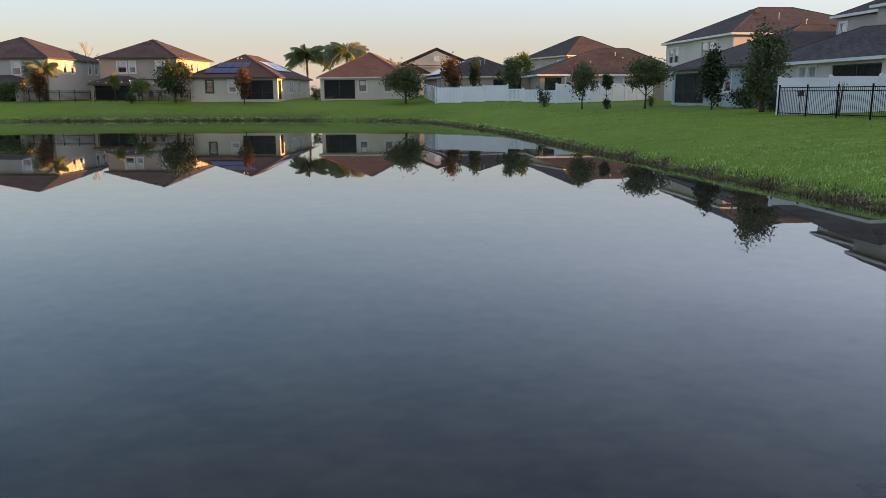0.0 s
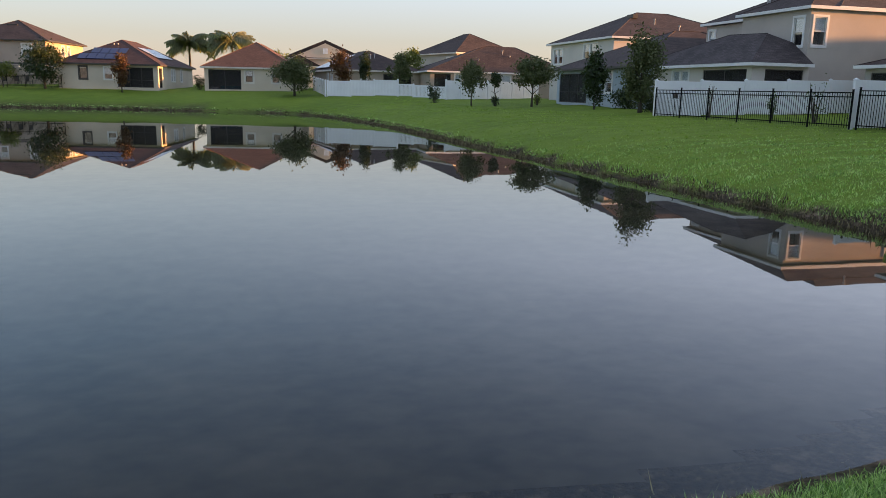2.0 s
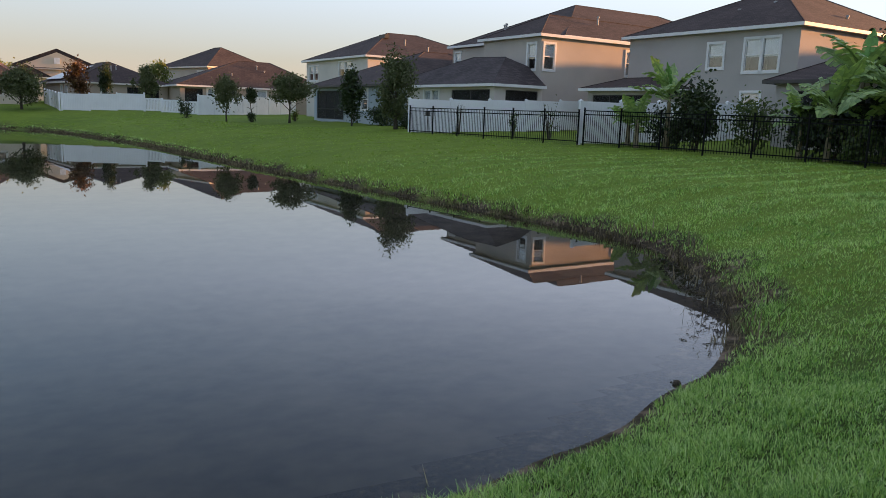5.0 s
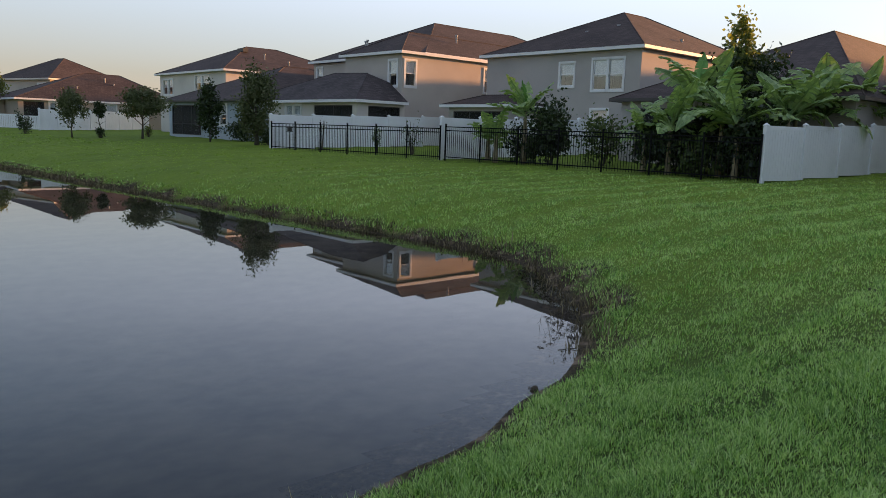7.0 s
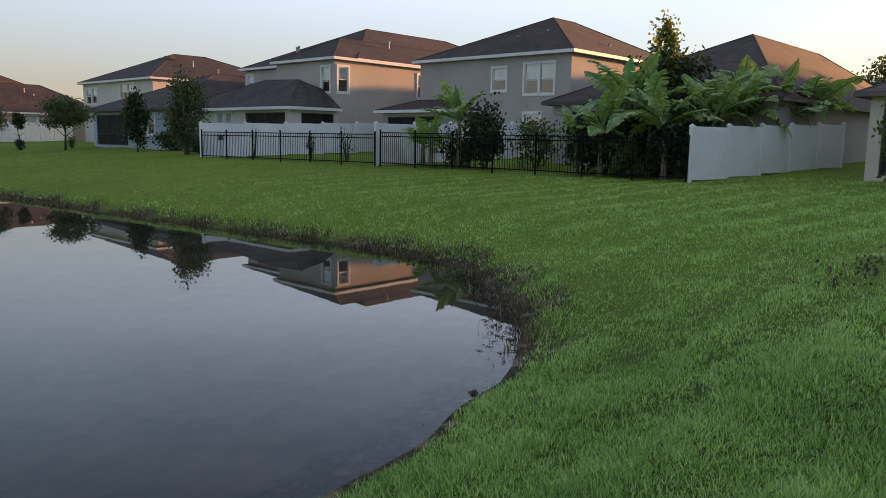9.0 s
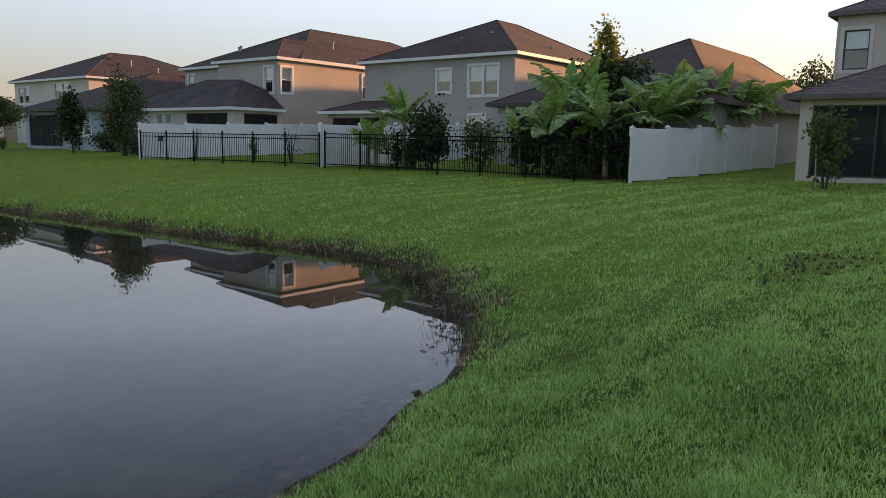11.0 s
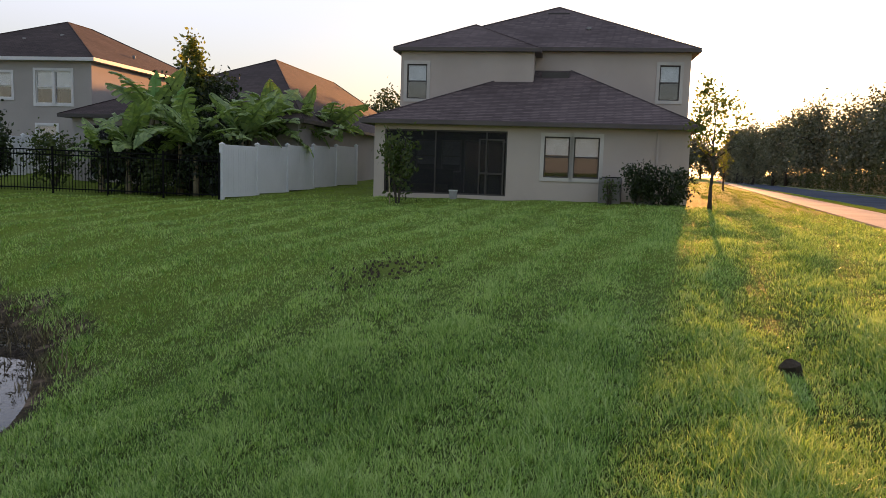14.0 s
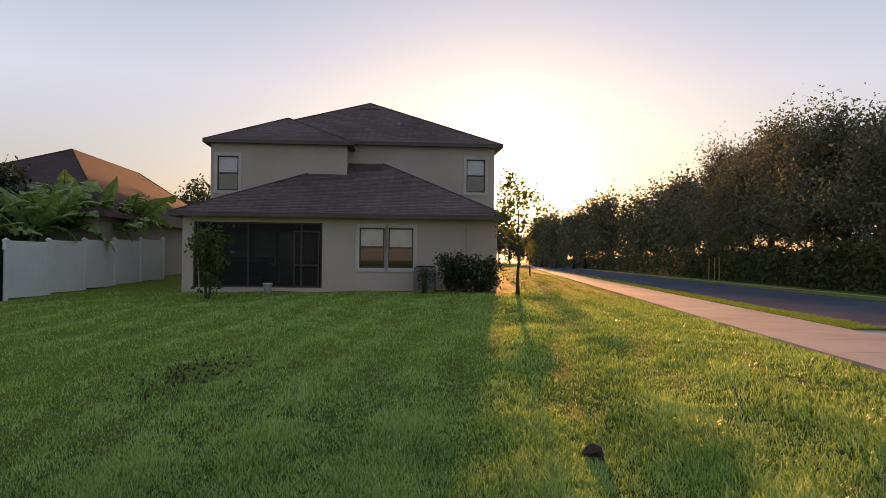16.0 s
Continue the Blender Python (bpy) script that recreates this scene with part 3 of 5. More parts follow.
        b.box(0.05, w - 0.05, 0.062, 0.118, 0, 0.05).box(0.05, w - 0.05, 0.062, 0.118, h - 0.05, h)
        if rail:
            b.box(0.05, w - 0.05, 0.063, 0.117, h * 0.36, h * 0.36 + 0.05)
        part("screen_frame", b, frame_material, root)
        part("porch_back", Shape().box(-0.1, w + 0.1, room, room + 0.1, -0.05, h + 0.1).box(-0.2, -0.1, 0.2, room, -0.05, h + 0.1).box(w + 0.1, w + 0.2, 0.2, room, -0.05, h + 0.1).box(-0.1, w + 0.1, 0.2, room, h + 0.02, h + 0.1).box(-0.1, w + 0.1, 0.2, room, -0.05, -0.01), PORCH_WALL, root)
        return (a0, a1, z0, z1)

    def vent(self, u, v, z, size=0.25):
        part("roof_vent", Shape().tube([(u, v, z - 0.3), (u, v, z + size)], [0.06, 0.06], 8).tube([(u, v, z + size * 0.6), (u, v, z + size)], [0.1, 0.1], 8), METAL, self.root)

    def louvre(self, u, v, z, w=1.2, slope=0.48):
        part("roof_louvre", Shape().box(u - w / 2, u + w / 2, v - 0.2, v + 0.3, z - 0.25, z + 0.09), TRIM_DARK, self.root)


def house_sunset():
    """The near two-storey house beside the street."""
    h = House((25.7, 9.6), -82.5, 1.58, "two-storey taupe stucco house with dark shingle roof and screened porch")
    S = STUCCO_WARM
    holes = [h.screen("front", 0.38, 4.8, 0, 0.02, 2.3, bars=(0, 1.83, 3.66, 4.37), room=3.0, rail=False),
             h.window("front", 6.1, 6.98, 0, 0.74, 2.16, TRIM_CREAM, 0.45), h.window("front", 7.12, 8.0, 0, 0.74, 2.16, TRIM_CREAM, 0.5)]
    h.block(0, 11.0, 0, 16, -0.4, 2.42, S, holes)
    h.roof(0, 11.0, 0, 16, 2.60, ROOF_UMBER, 0.485, 0.4, TRIM_UMBER, hip0=6.45, along="v", shift=0.75)
    holes = [h.window("front", 0.36, 1.18, 3.75, 3.72, 5.1, TRIM_CREAM, 0.5)]
    h.block(0.1, 5.45, 3.75, 7, 2.4, 5.62, S, holes)
    h.roof(0.1, 5.45, 3.75, 9, 5.72, ROOF_UMBER, 0.49, 0.25, TRIM_UMBER, along="v", hip0=3.0)
    holes = [h.window("front", 10.45, 11.25, 5.2, 3.95, 5.35, TRIM_CREAM, 0.5)]
    h.block(0.15, 11.65, 5.2, 17, 2.4, 5.87, S, holes)
    h.roof(0.15, 11.65, 5.2, 17, 5.97, ROOF_UMBER, 0.47, 0.3, TRIM_UMBER, along="v", shift=0.35)
    h.louvre(6.3, 4.5, 4.84, 1.1)
    h.louvre(6.25, 10.0, 8.25, 1.0)
    h.vent(7.6, 7.4, 7.0)
    # sliding door, window and columns inside the porch
    d = part("sliding_door", Shape().box(0, 0.06, 0, 0.06, 0, 2.05).box(0.9, 0.96, 0, 0.06, 0, 2.05).box(1.74, 1.8, 0, 0.06, 0, 2.05).box(0.06, 1.74, 0, 0.06, 1.99, 2.05), TRIM_CREAM, h.root, "pale framed glass sliding door", pose(2.9, 2.9, 0.02))
    part("pane", Shape().box(0.06, 1.74, 0.02, 0.03, 0, 1.99), GLASS, d)
    part("screen_door", Shape().box(0, 0.05, 0, 0.04, 0, 2.0).box(0.85, 0.9, 0, 0.04, 0, 2.0).box(0.05, 0.85, 0, 0.04, 1.95, 2.0).box(0.05, 0.85, 0, 0.04, 0.75, 0.82), TRIM_DARK, h.root, "", pose(3.8, 0.02, 0.02))
    for u in (1.0, 2.0):
        w = part("inner_window", Shape().box(0, 0.8, 0, 0.04, 0, 0.06).box(0, 0.8, 0, 0.04, 1.2, 1.26).box(0, 0.05, 0, 0.04, 0.06, 1.2).box(0.75, 0.8, 0, 0.04, 0.06, 1.2).box(0.05, 0.75, 0, 0.04, 0.6, 0.65), TRIM_CREAM, h.root, "", pose(u, 2.9, 0.8))
        part("blind", Shape().box(0.05, 0.75, 0.05, 0.06, 0.3, 1.2), BLIND, w)
    part("porch_bench", Shape().box(0.9, 2.6, 1.6, 2.2, 0.35, 0.45).box(0.9, 2.6, 2.1, 2.2, 0.45, 0.9).box(0.9, 1.0, 1.6, 2.2, 0, 0.35).box(2.5, 2.6, 1.6, 2.2, 0, 0.35), DARK, h.root)
    for u in (9.9,):
        part("downpipe", Shape().box(u, u + 0.08, -0.07, -0.01, -0.1, 2.4), S, h.root)
    return h


def house_peach():
    """Two storeys, hipped, with a screened lanai towards the pond."""
    h = House((25.7, 41.1), -82.5, 1.62, "two-storey pale stucco house, brown hip roof, screened rear porch")
    S = STUCCO_GREY
    front = [h.window("front", -1.28, -0.5, 0, 3.75, 5.3, TRIM, 0.5)]
    right = [h.window("right", 0.28, 1.1, 0, 3.75, 5.3, TRIM, 0.5), h.window("right", 7.4, 8.2, 0, 3.75, 5.3, TRIM, 0.5)]
    h.block(-6.1, 0, 0, 24, -0.4, 5.62, S, front, right)
    h.roof(-6.1, 0, 0, 24, 5.86, ROOF_BROWN, 0.5, 0.3, TRIM, along="v")
    front = [h.window("front", -12.6, -11.9, 2, 4.3, 5.4, TRIM, 0.6)]
    h.block(-13, -0.25, 2, 23.7, 2.6, 5.6, S, front)
    h.roof(-13, -0.05, 2, 23.7, 5.9, ROOF_BROWN, 0.46, 0.32, TRIM, along="v")
    front = [h.window("front", -7.65, -6.85, -3.7, 1.1, 2.35, TRIM, 0.6), h.window("front", -6.65, -5.85, -3.7, 1.1, 2.35, TRIM, 0.6),
             h.screen("front", -4.3, -0.1, -3.7, 0.6, 2.35, bars=2, rail=False)]
    right = [h.screen("right", -2.85, -0.35, 0.35, 0.6, 2.35, bars=1, rail=False)]
    h.block(-13, 0.35, -3.7, 0.0, -0.4, 2.42, STUCCO_PALE, front, right)
    # the porch roof: hips at both ends, its back against the two-storey wall
    z, a, b, c, d = 2.66, (-13.4, -4.1, 2.66), (0.75, -4.1, 2.66), (0.75, -0.02, 2.66), (-13.4, 1.9, 2.66)
    p, q, e, g = (-6.0, -0.9, 4.62), (-2.1, -1.1, 4.48), (-1.2, -0.02, 3.95), (-6.12, -0.02, 3.9)
    s = Shape().face(a, b, q, p).face(b, c, e, q).face(q, e, g, p).face(p, g, (-6.12, 1.9, 2.66)).face(p, (-6.12, 1.9, 2.66), d).face(d, a, p).face(d, (-6.12, 1.9, 2.66), (-6.12, -0.02, 2.66), c, b, a)
    roof = part("roof", s, ROOF_GREY, h.root)
    caps = Shape()
    for m, n in ((a, p), (p, q), (q, b), (p, d)):
        caps.tube([m, n], [0.03, 0.03], 5)
    part("ridge_cap", caps, ROOF_GREY, roof)
    part("fascia", Shape().box(-13.43, 0.78, -4.13, -4.1, z - 0.15, z + 0.02).box(0.75, 0.78, -4.1, -0.02, z - 0.15, z + 0.02).box(-13.43, -13.4, -4.1, 1.9, z - 0.15, z + 0.02), TRIM, h.root)
    part("soffit", Shape().box(-13.4, 0.75, -4.1, -0.03, z - 0.12, z - 0.09), TRIM, h.root)
    for u, v, z in ((-8.5, 3.5, 7.1), (-9.2, 4.2, 7.3), (-2.0, 6.5, 7.4)):
        h.vent(u, v, z)


def house_taupe():
    h = House((31.6, 27.0), -82.5, 1.52, "two-storey greige stucco house with brown hip roof")
    front = [h.window("front", -5.35, -4.4, 0, 3.85, 5.1, TRIM, 0.55), h.window("front", -3.05, -2.12, 0, 3.6, 5.22, TRIM, 0.55), h.window("front", -2.02, -1.1, 0, 3.6, 5.22, TRIM, 0.55),
             h.window("front", -3.0, -1.95, 0, 1.2, 2.5, TRIM, 0.55)]
    h.block(-11.2, 0, 0, 13.5, -0.4, 5.6, STUCCO_TAUPE, front)
    h.roof(-11.2, 0, 0, 13.5, 5.83, ROOF_BROWN, 0.47, 0.35, TRIM, along="v", shift=0.45)
    h.block(-11.4, -6.5, -3.0, -0.02, -0.4, 2.42, STUCCO_TAUPE, [h.screen("front", -11, -7, -3.0, 0.1, 2.3, bars=3)])
    h.roof(-11.4, -6.5, -3.0, 0, 2.66, ROOF_BROWN, 0.34, 0.4, TRIM, along="u")
    for u, v, z in ((-5.6, 2.6, 7.0), (-3.8, 3.2, 7.3), (-3.4, 4.4, 6.9)):
        h.vent(u, v, z)
    h.vent(-1.3, 6.0, 6.6)


def house_low_brown():
    h = House((26.8, 24.6), -82.5, 1.6, "single-storey taupe house with broad brown hip roof")
    h.block(0.4, 10.6, 0.4, 26, -0.4, 2.5, STUCCO_TAUPE, [h.screen("front", 1.2, 5.4, 0.4, 0.1, 2.3, bars=3)])
    h.roof(0.4, 10.6, 0.4, 26, 2.72, ROOF_BROWN, 0.705, 0.4, TRIM_DARK, along="v", hip0=10.9, hip1=4.6)
    h.block(5, 11, 27, 36, -0.4, 2.6, STUCCO_TAUPE)
    h.roof(5, 11, 27, 36, 2.9, ROOF_BROWN, 0.45, 0.4, TRIM_DARK)


def house_white():
    h = House((23.2, 66.0), -82.5, 1.65, "two-storey white stucco house with red-brown roof and blue porch wall")
    front = [h.window("front", -13.2, -12.2, 0, 3.7, 5.1, TRIM, 0.5), h.window("front", -12.0, -11.0, 0, 3.7, 5.1, TRIM, 0.5), h.window("front", -6.0, -4.8, 0, 4.0, 5.3, TRIM, 0.5), h.window("front", -4.6, -3.2, 0, 4.0, 5.3, TRIM, 0.5)]
    h.block(-14, 0, 0, 16, -0.4, 5.45, STUCCO_PALE, front)
    h.roof(-14, 0, 0, 16, 5.7, ROOF_BROWN, 0.385, 0.4, TRIM, along="v", hip0=6.2, hip1=7.3)
    h.block(-11, -1.5, 16, 24, -0.4, 5.4, STUCCO_PALE)
    h.roof(-11, -1.5, 15, 24, 5.65, ROOF_BROWN, 0.36, 0.35, TRIM, along="v")
    h.vent(-3.0, 5.5, 7.4), h.vent(-2.0, 7.5, 6.8)
    h.louvre(-5.5, 4.5, 8.1)
    front = [h.screen("front", 2.6, 7.8, -6, 0.05, 2.3, bars=3), h.window("front", 10.9, 11.9, -6, 0.9, 2.3, TRIM, 0.5)]
    h.block(2.1, 15, -6, 9.5, -0.4, 2.42, STUCCO_BLUE, front)
    h.roof(2.1, 15, -6, 9.5, 2.66, ROOF_BROWN, 0.43, 0.45, TRIM_DARK, along="v", hip0=7.2)


def house_hidden():
    h = House((9.3, 85.6), 7.5, 1.9, "single-storey beige house, dark hip roof behind a vinyl fence")
    front = [h.screen("front", 0.5, 2.4, 0, 0.4, 2.3, bars=1, rail=False), h.window("front", 2.9, 3.5, 0, 0.6, 2.3, TRIM, 0.3), h.window("front", 4.9, 5.9, 0, 0.9, 2.3, TRIM, 0.5), h.window("front", 8.4, 9.4, 0, 0.9, 2.3, TRIM, 0.5)]
    h.block(0, 17, 0, 10.5, -0.4, 2.4, STUCCO_TAN, front)
    h.roof(0, 17, 0, 10.5, 2.62, ROOF_BROWN, 0.55, 0.4, TRIM, along="u", hip0=8.4)
    for u, v, z in ((6.2, 2.0, 3.9), (10.3, 3.0, 4.4), (12.2, 2.4, 4.0), (9.6, 3.6, 5.0)):
        h.vent(u, v, z)


def house_behind():
    h = House((9.7, 109.6), -67, 1.9, "two-storey grey-beige house with dark hip roof behind others")
    h.block(0, 11.5, 0, 10, -0.4, 5.1, STUCCO_GREY, [h.window("front", 9.0, 10.6, 0, 3.4, 4.7, TRIM, 0.5)])
    h.roof(0, 11.5, 0, 10, 5.3, ROOF_BROWN, 0.52, 0.4, TRIM_CREAM, along="u")
    h.louvre(6.5, 3.5, 7.2)


def panels(parent, cols, rows, w, hgt, m, cell, gap=0.03):
    for i in range(cols):
        for k in range(rows):
            p = part("solar_panel", Shape().box(i * w + gap, (i + 1) * w - gap, k * hgt + gap, (k + 1) * hgt - gap, 0, 0.04), cell, parent, "", m)


def house_solar_pale():
    h = House((-0.7, 88.0), 14, 1.9, "single-storey tan house with brown roof carrying solar panels")
    h.block(0, 9.6, 0, 14, -0.4, 2.35, STUCCO_TAN, [h.screen("front", 5.2, 8.6, 0, 0.8, 2.2, bars=2, rail=False), h.window("front", 2.6, 3.2, 0, 0.8, 2.2, TRIM, 0.5)], (), [h.window("left", 3.0, 3.8, 0, 0.8, 2.2, TRIM, 0.5), h.window("left", 5.0, 5.8, 0, 0.8, 2.2, TRIM, 0.5)])
    r = h.roof(0, 9.6, 0, 14, 2.55, ROOF_BROWN, 0.46, 0.4, TRIM_CREAM, along="v")
    panels(h.root, 6, 2, 1.15, 1.9, pose(-0.1, 12.2, 2.86, 0, -24.7, 0) @ pose(0, 0, 0, 0, 0, -90), SOLAR_PALE)
    h.vent(4.4, 2.6, 4.2), h.vent(4.9, 2.6, 4.3)


def house_gable():
    h = House((-9.6, 130), 0, 1.9, "distant two-storey beige house with gabled roof")
    h.block(0, 13, 0, 12, -0.4, 5.0, STUCCO_CREAM, [h.window("front", 8.2, 9.2, 0, 3.1, 4.4, TRIM, 0.4)])
    h.roof(0, 13, 0, 12, 5.2, ROOF_BROWN, 0.42, 0.4, TRIM_CREAM, along="v", hip0=0.05)
    part("gable_wall", Shape().face((1.2, -0.5, 5.3), (11.8, -0.5, 5.3), (6.5, -0.5, 7.6)), STUCCO_CREAM, h.root)
    part("gable_window", Shape().box(6.1, 6.9, -0.56, -0.5, 5.9, 6.8), BLIND, h.root)
    h.block(-0.5, 5.5, -3.5, -0.02, -0.4, 3.6, STUCCO_CREAM, [h.window("front", 1.0, 3.6, -3.5, 2.0, 3.2, TRIM, 0.4)])
    h.roof(-0.5, 5.5, -3.5, 0, 3.8, ROOF_BROWN, 0.5, 0.4, TRIM_CREAM, along="v", hip0=0.05, hip1=0.5)


def house_red():
    h = House((-15.3, 88), -2.3, 1.95, "single-storey cream house with red-brown hip roof and screened porch")
    front = [h.screen("front", 0.42, 3.95, 0, 0.05, 2.15, bars=2, rail=False), h.window("front", 4.45, 5.2, 0, 0.9, 2.1, TRIM_CREAM, 0.5, tw=0.2), h.window("front", 7.35, 8.1, 0, 0.9, 2.1, TRIM_CREAM, 0.5, tw=0.2)]
    h.block(0, 9.9, 0, 16, -0.4, 2.25, STUCCO_CREAM, front)
    h.roof(0, 9.9, 0, 16, 2.45, ROOF_RED, 0.56, 0.35, TRIM_CREAM, along="v")
    part("pool_cover", Shape().box(1.5, 3.8, 0.9, 2.2, 0, 0.42), TEAL, h.root, "teal covered spa tub")
    part("porch_box", Shape().box(0.45, 1.3, 0.5, 1.0, 0, 0.3), TRIM, h.root)


def house_solar_blue():
    h = House((-19.7, 85.9), -2.5, 1.95, "single-storey cream house, maroon hip roof with blue solar panels")
    front = [h.window("front", -8.05, -7.3, 0, 0.85, 2.1, TRIM_DARK, 0.1), h.window("front", -5.5, -4.7, 0, 0.85, 2.1, TRIM, 0.6), h.screen("front", -4.2, -0.5, 0, 0.05, 2.12, bars=3)]
    right = [h.screen("right", 0.4, 1.6, 0, 0.05, 2.12, bars=1), h.window("right", 5.3, 6.0, 0, 0.8, 2.1, TRIM, 0.2), h.window("right", 6.3, 6.9, 0, 0.8, 2.1, TRIM, 0.2), h.window("right", 9.4, 10.1, 0, 0.8, 2.1, TRIM, 0.2)]
    h.block(-10.2, 0, 0, 15.4, -0.4, 2.25, STUCCO_CREAM, front, right)
    h.roof(-10.2, 0, 0, 15.4, 2.45, ROOF_MAROON, 0.5, 0.35, TRIM_DARK, along="v")
    panels(h.root, 5, 1, 0.92, 1.35, pose(-8.4, 0.45, 2.92, 26.6, 0, 0), SOLAR)
    panels(h.root, 4, 1, 0.92, 1.35, pose(-7.4, 1.75, 3.56, 26.6, 0, 0), SOLAR)
    panels(h.root, 2, 5, 1.2, 1.3, pose(-0.9, 4.4, 3.1, 0, 26.6, 0) @ pose(-2.7, 0, 0.05), SOLAR_PALE)
    h.vent(-5.6, 3.9, 4.5), h.vent(-5.2, 4.0, 4.5)


def house_tan():
    h = House((-34.4, 96.0), -2.5, 1.75, "two-storey tan stucco house with brown pyramid roof and porch")
    front = [h.window("front", -7.5, -6.4, 0, 3.5, 4.85, TRIM, 0.5), h.window("front", -6.0, -5.25, 0, 3.5, 4.85, TRIM, 0.5), h.window("front", -2.6, -1.6, 0, 3.5, 4.85, TRIM, 0.5)]
    right = [h.window("right", 4.6, 5.4, 0, 3.7, 4.9, TRIM, 0.4), h.window("right", 6.4, 7.1, 0, 3.7, 4.9, TRIM, 0.4)]
    h.block(-9.8, 0, 0, 11.6, -0.4, 5.1, STUCCO_TAN, front, right)
    h.roof(-9.8, 0, 0, 11.6, 5.32, ROOF_BROWN, 0.47, 0.4, TRIM_DARK, along="v", hip0=5.3, hip1=6.3)
    h.block(-9.4, -3.8, -3.2, -0.02, -0.4, 1.95, STUCCO_TAN, [h.screen("front", -9.0, -4.2, -3.2, 0.05, 1.9, bars=2, rail=False)])
    h.roof(-9.4, -3.8, -3.2, 0, 2.1, ROOF_BROWN, 0.5, 0.3, TRIM_DARK, along="u")
    h.louvre(-5, 3.6, 7.15)


def house_corner():
    h = House((-47.5, 90.3), -2.5, 1.75, "two-storey grey stucco house with dark hip roof")
    front = [h.window("front", -4.25, -3.3, 0, 3.2, 4.7, TRIM, 0.5), h.window("front", -1.25, -0.35, 0, 3.2, 4.7, TRIM, 0.5)]
    right = [h.window("right", a, a + 0.75, 0, 3.45, 4.8, TRIM, 0.4) for a in (3.4, 5.1, 9.3, 10.9)]
    h.block(-12.4, 0, 0, 12.5, -0.4, 4.9, STUCCO_GREY, front, right)
    h.roof(-12.4, 0, 0, 12.5, 5.1, ROOF_BROWN, 0.415, 0.4, TRIM_DARK, along="v", hip0=6.0, hip1=6.6)
    h.block(-9, -1.7, -3.2, -0.02, -0.4, 2.1, STUCCO_GREY, [h.screen("front", -8.6, -2.2, -3.2, 0.05, 2.0, bars=2, rail=False)])
    h.roof(-9, -1.7, -3.2, 0, 2.3, ROOF_BROWN, 0.4, 0.3, TRIM_DARK, along="u")
    h = House((-64, 98), -2.5, 1.75, "two-storey tan house with brown roof at the pond corner")
    h.block(-9, 0, 0, 14, -0.4, 5.2, STUCCO_TAN, [h.window("front", -5, -4, 0, 3.5, 4.8, TRIM, 0.5)])
    h.roof(-9, 0, 0, 14, 5.4, ROOF_BROWN, 0.44, 0.4, TRIM_DARK, along="v")


for build in (house_sunset, house_peach, house_taupe, house_low_brown, house_white, house_hidden, house_behind, house_solar_pale, house_gable, house_red, house_solar_blue, house_tan, house_corner):
    build()


# ---- fences ----
def vinyl_fence(a, b, height, label, spacing=2.4, picket=False):
    """Posts with caps, two rails and boards between them; it follows the ground."""
    a, b = Vector((*a, 0)), Vector((*b, 0))
    L, d = (b - a).length, (b - a).normalized()
    n = max(1, round(L / spacing))
    root = thing("vinyl_fence", pose(a.x, a.y, gz(a.x, a.y), 0, 0, math.degrees(math.atan2(d.y, d.x))), label, "fence")
    z0 = gz(a.x, a.y)
    drop = gz(b.x, b.y) - z0
    level = lambda x: drop * x / L
    post = Shape().box(-0.065, 0.065, -0.065, 0.065, -0.3, height + 0.03).box(-0.08, 0.08, -0.08, 0.08, height + 0.03, height + 0.06)
    post.face((-0.08, -0.08, height + 0.06), (0.08, -0.08, height + 0.06), (0, 0, height + 0.13)).face((0.08, -0.08, height + 0.06), (0.08, 0.08, height + 0.06), (0, 0, height + 0.13))
    post.face((0.08, 0.08, height + 0.06), (-0.08, 0.08, height + 0.06), (0, 0, height + 0.13)).face((-0.08, 0.08, height + 0.06), (-0.08, -0.08, height + 0.06), (0, 0, height + 0.13))
    pm = post.mesh("post", VINYL)
    s = L / n
    count = max(3, int((s - 0.13) / 0.152))
    bw = (s - 0.14) / count
    bm_ = Shape().box(0.004, bw - (0.04 if picket else 0.004), -0.02, 0.02, 0.1, height - 0.1).mesh("board", VINYL)
    rm = Shape().box(0.065, s - 0.065, -0.03, 0.03, -0.06, 0.06).box(0.065, s - 0.065, -0.022, 0.022, 0.06, 0.075).mesh("rail", VINYL)
    for i in range(n + 1):
        part("post", pm, None, root, "", pose(s * i, 0, level(s * i)))
        if i < n:
            z = level(s * (i + 0.5))
            part("rail", rm, None, root, "", pose(s * i, 0, z + 0.1))
            part("rail", rm, None, root, "", pose(s * i, 0, z + height - 0.07))
            for k in range(count):
                part("board", bm_, None, root, "", pose(s * i + 0.07 + k * bw, 0, z))


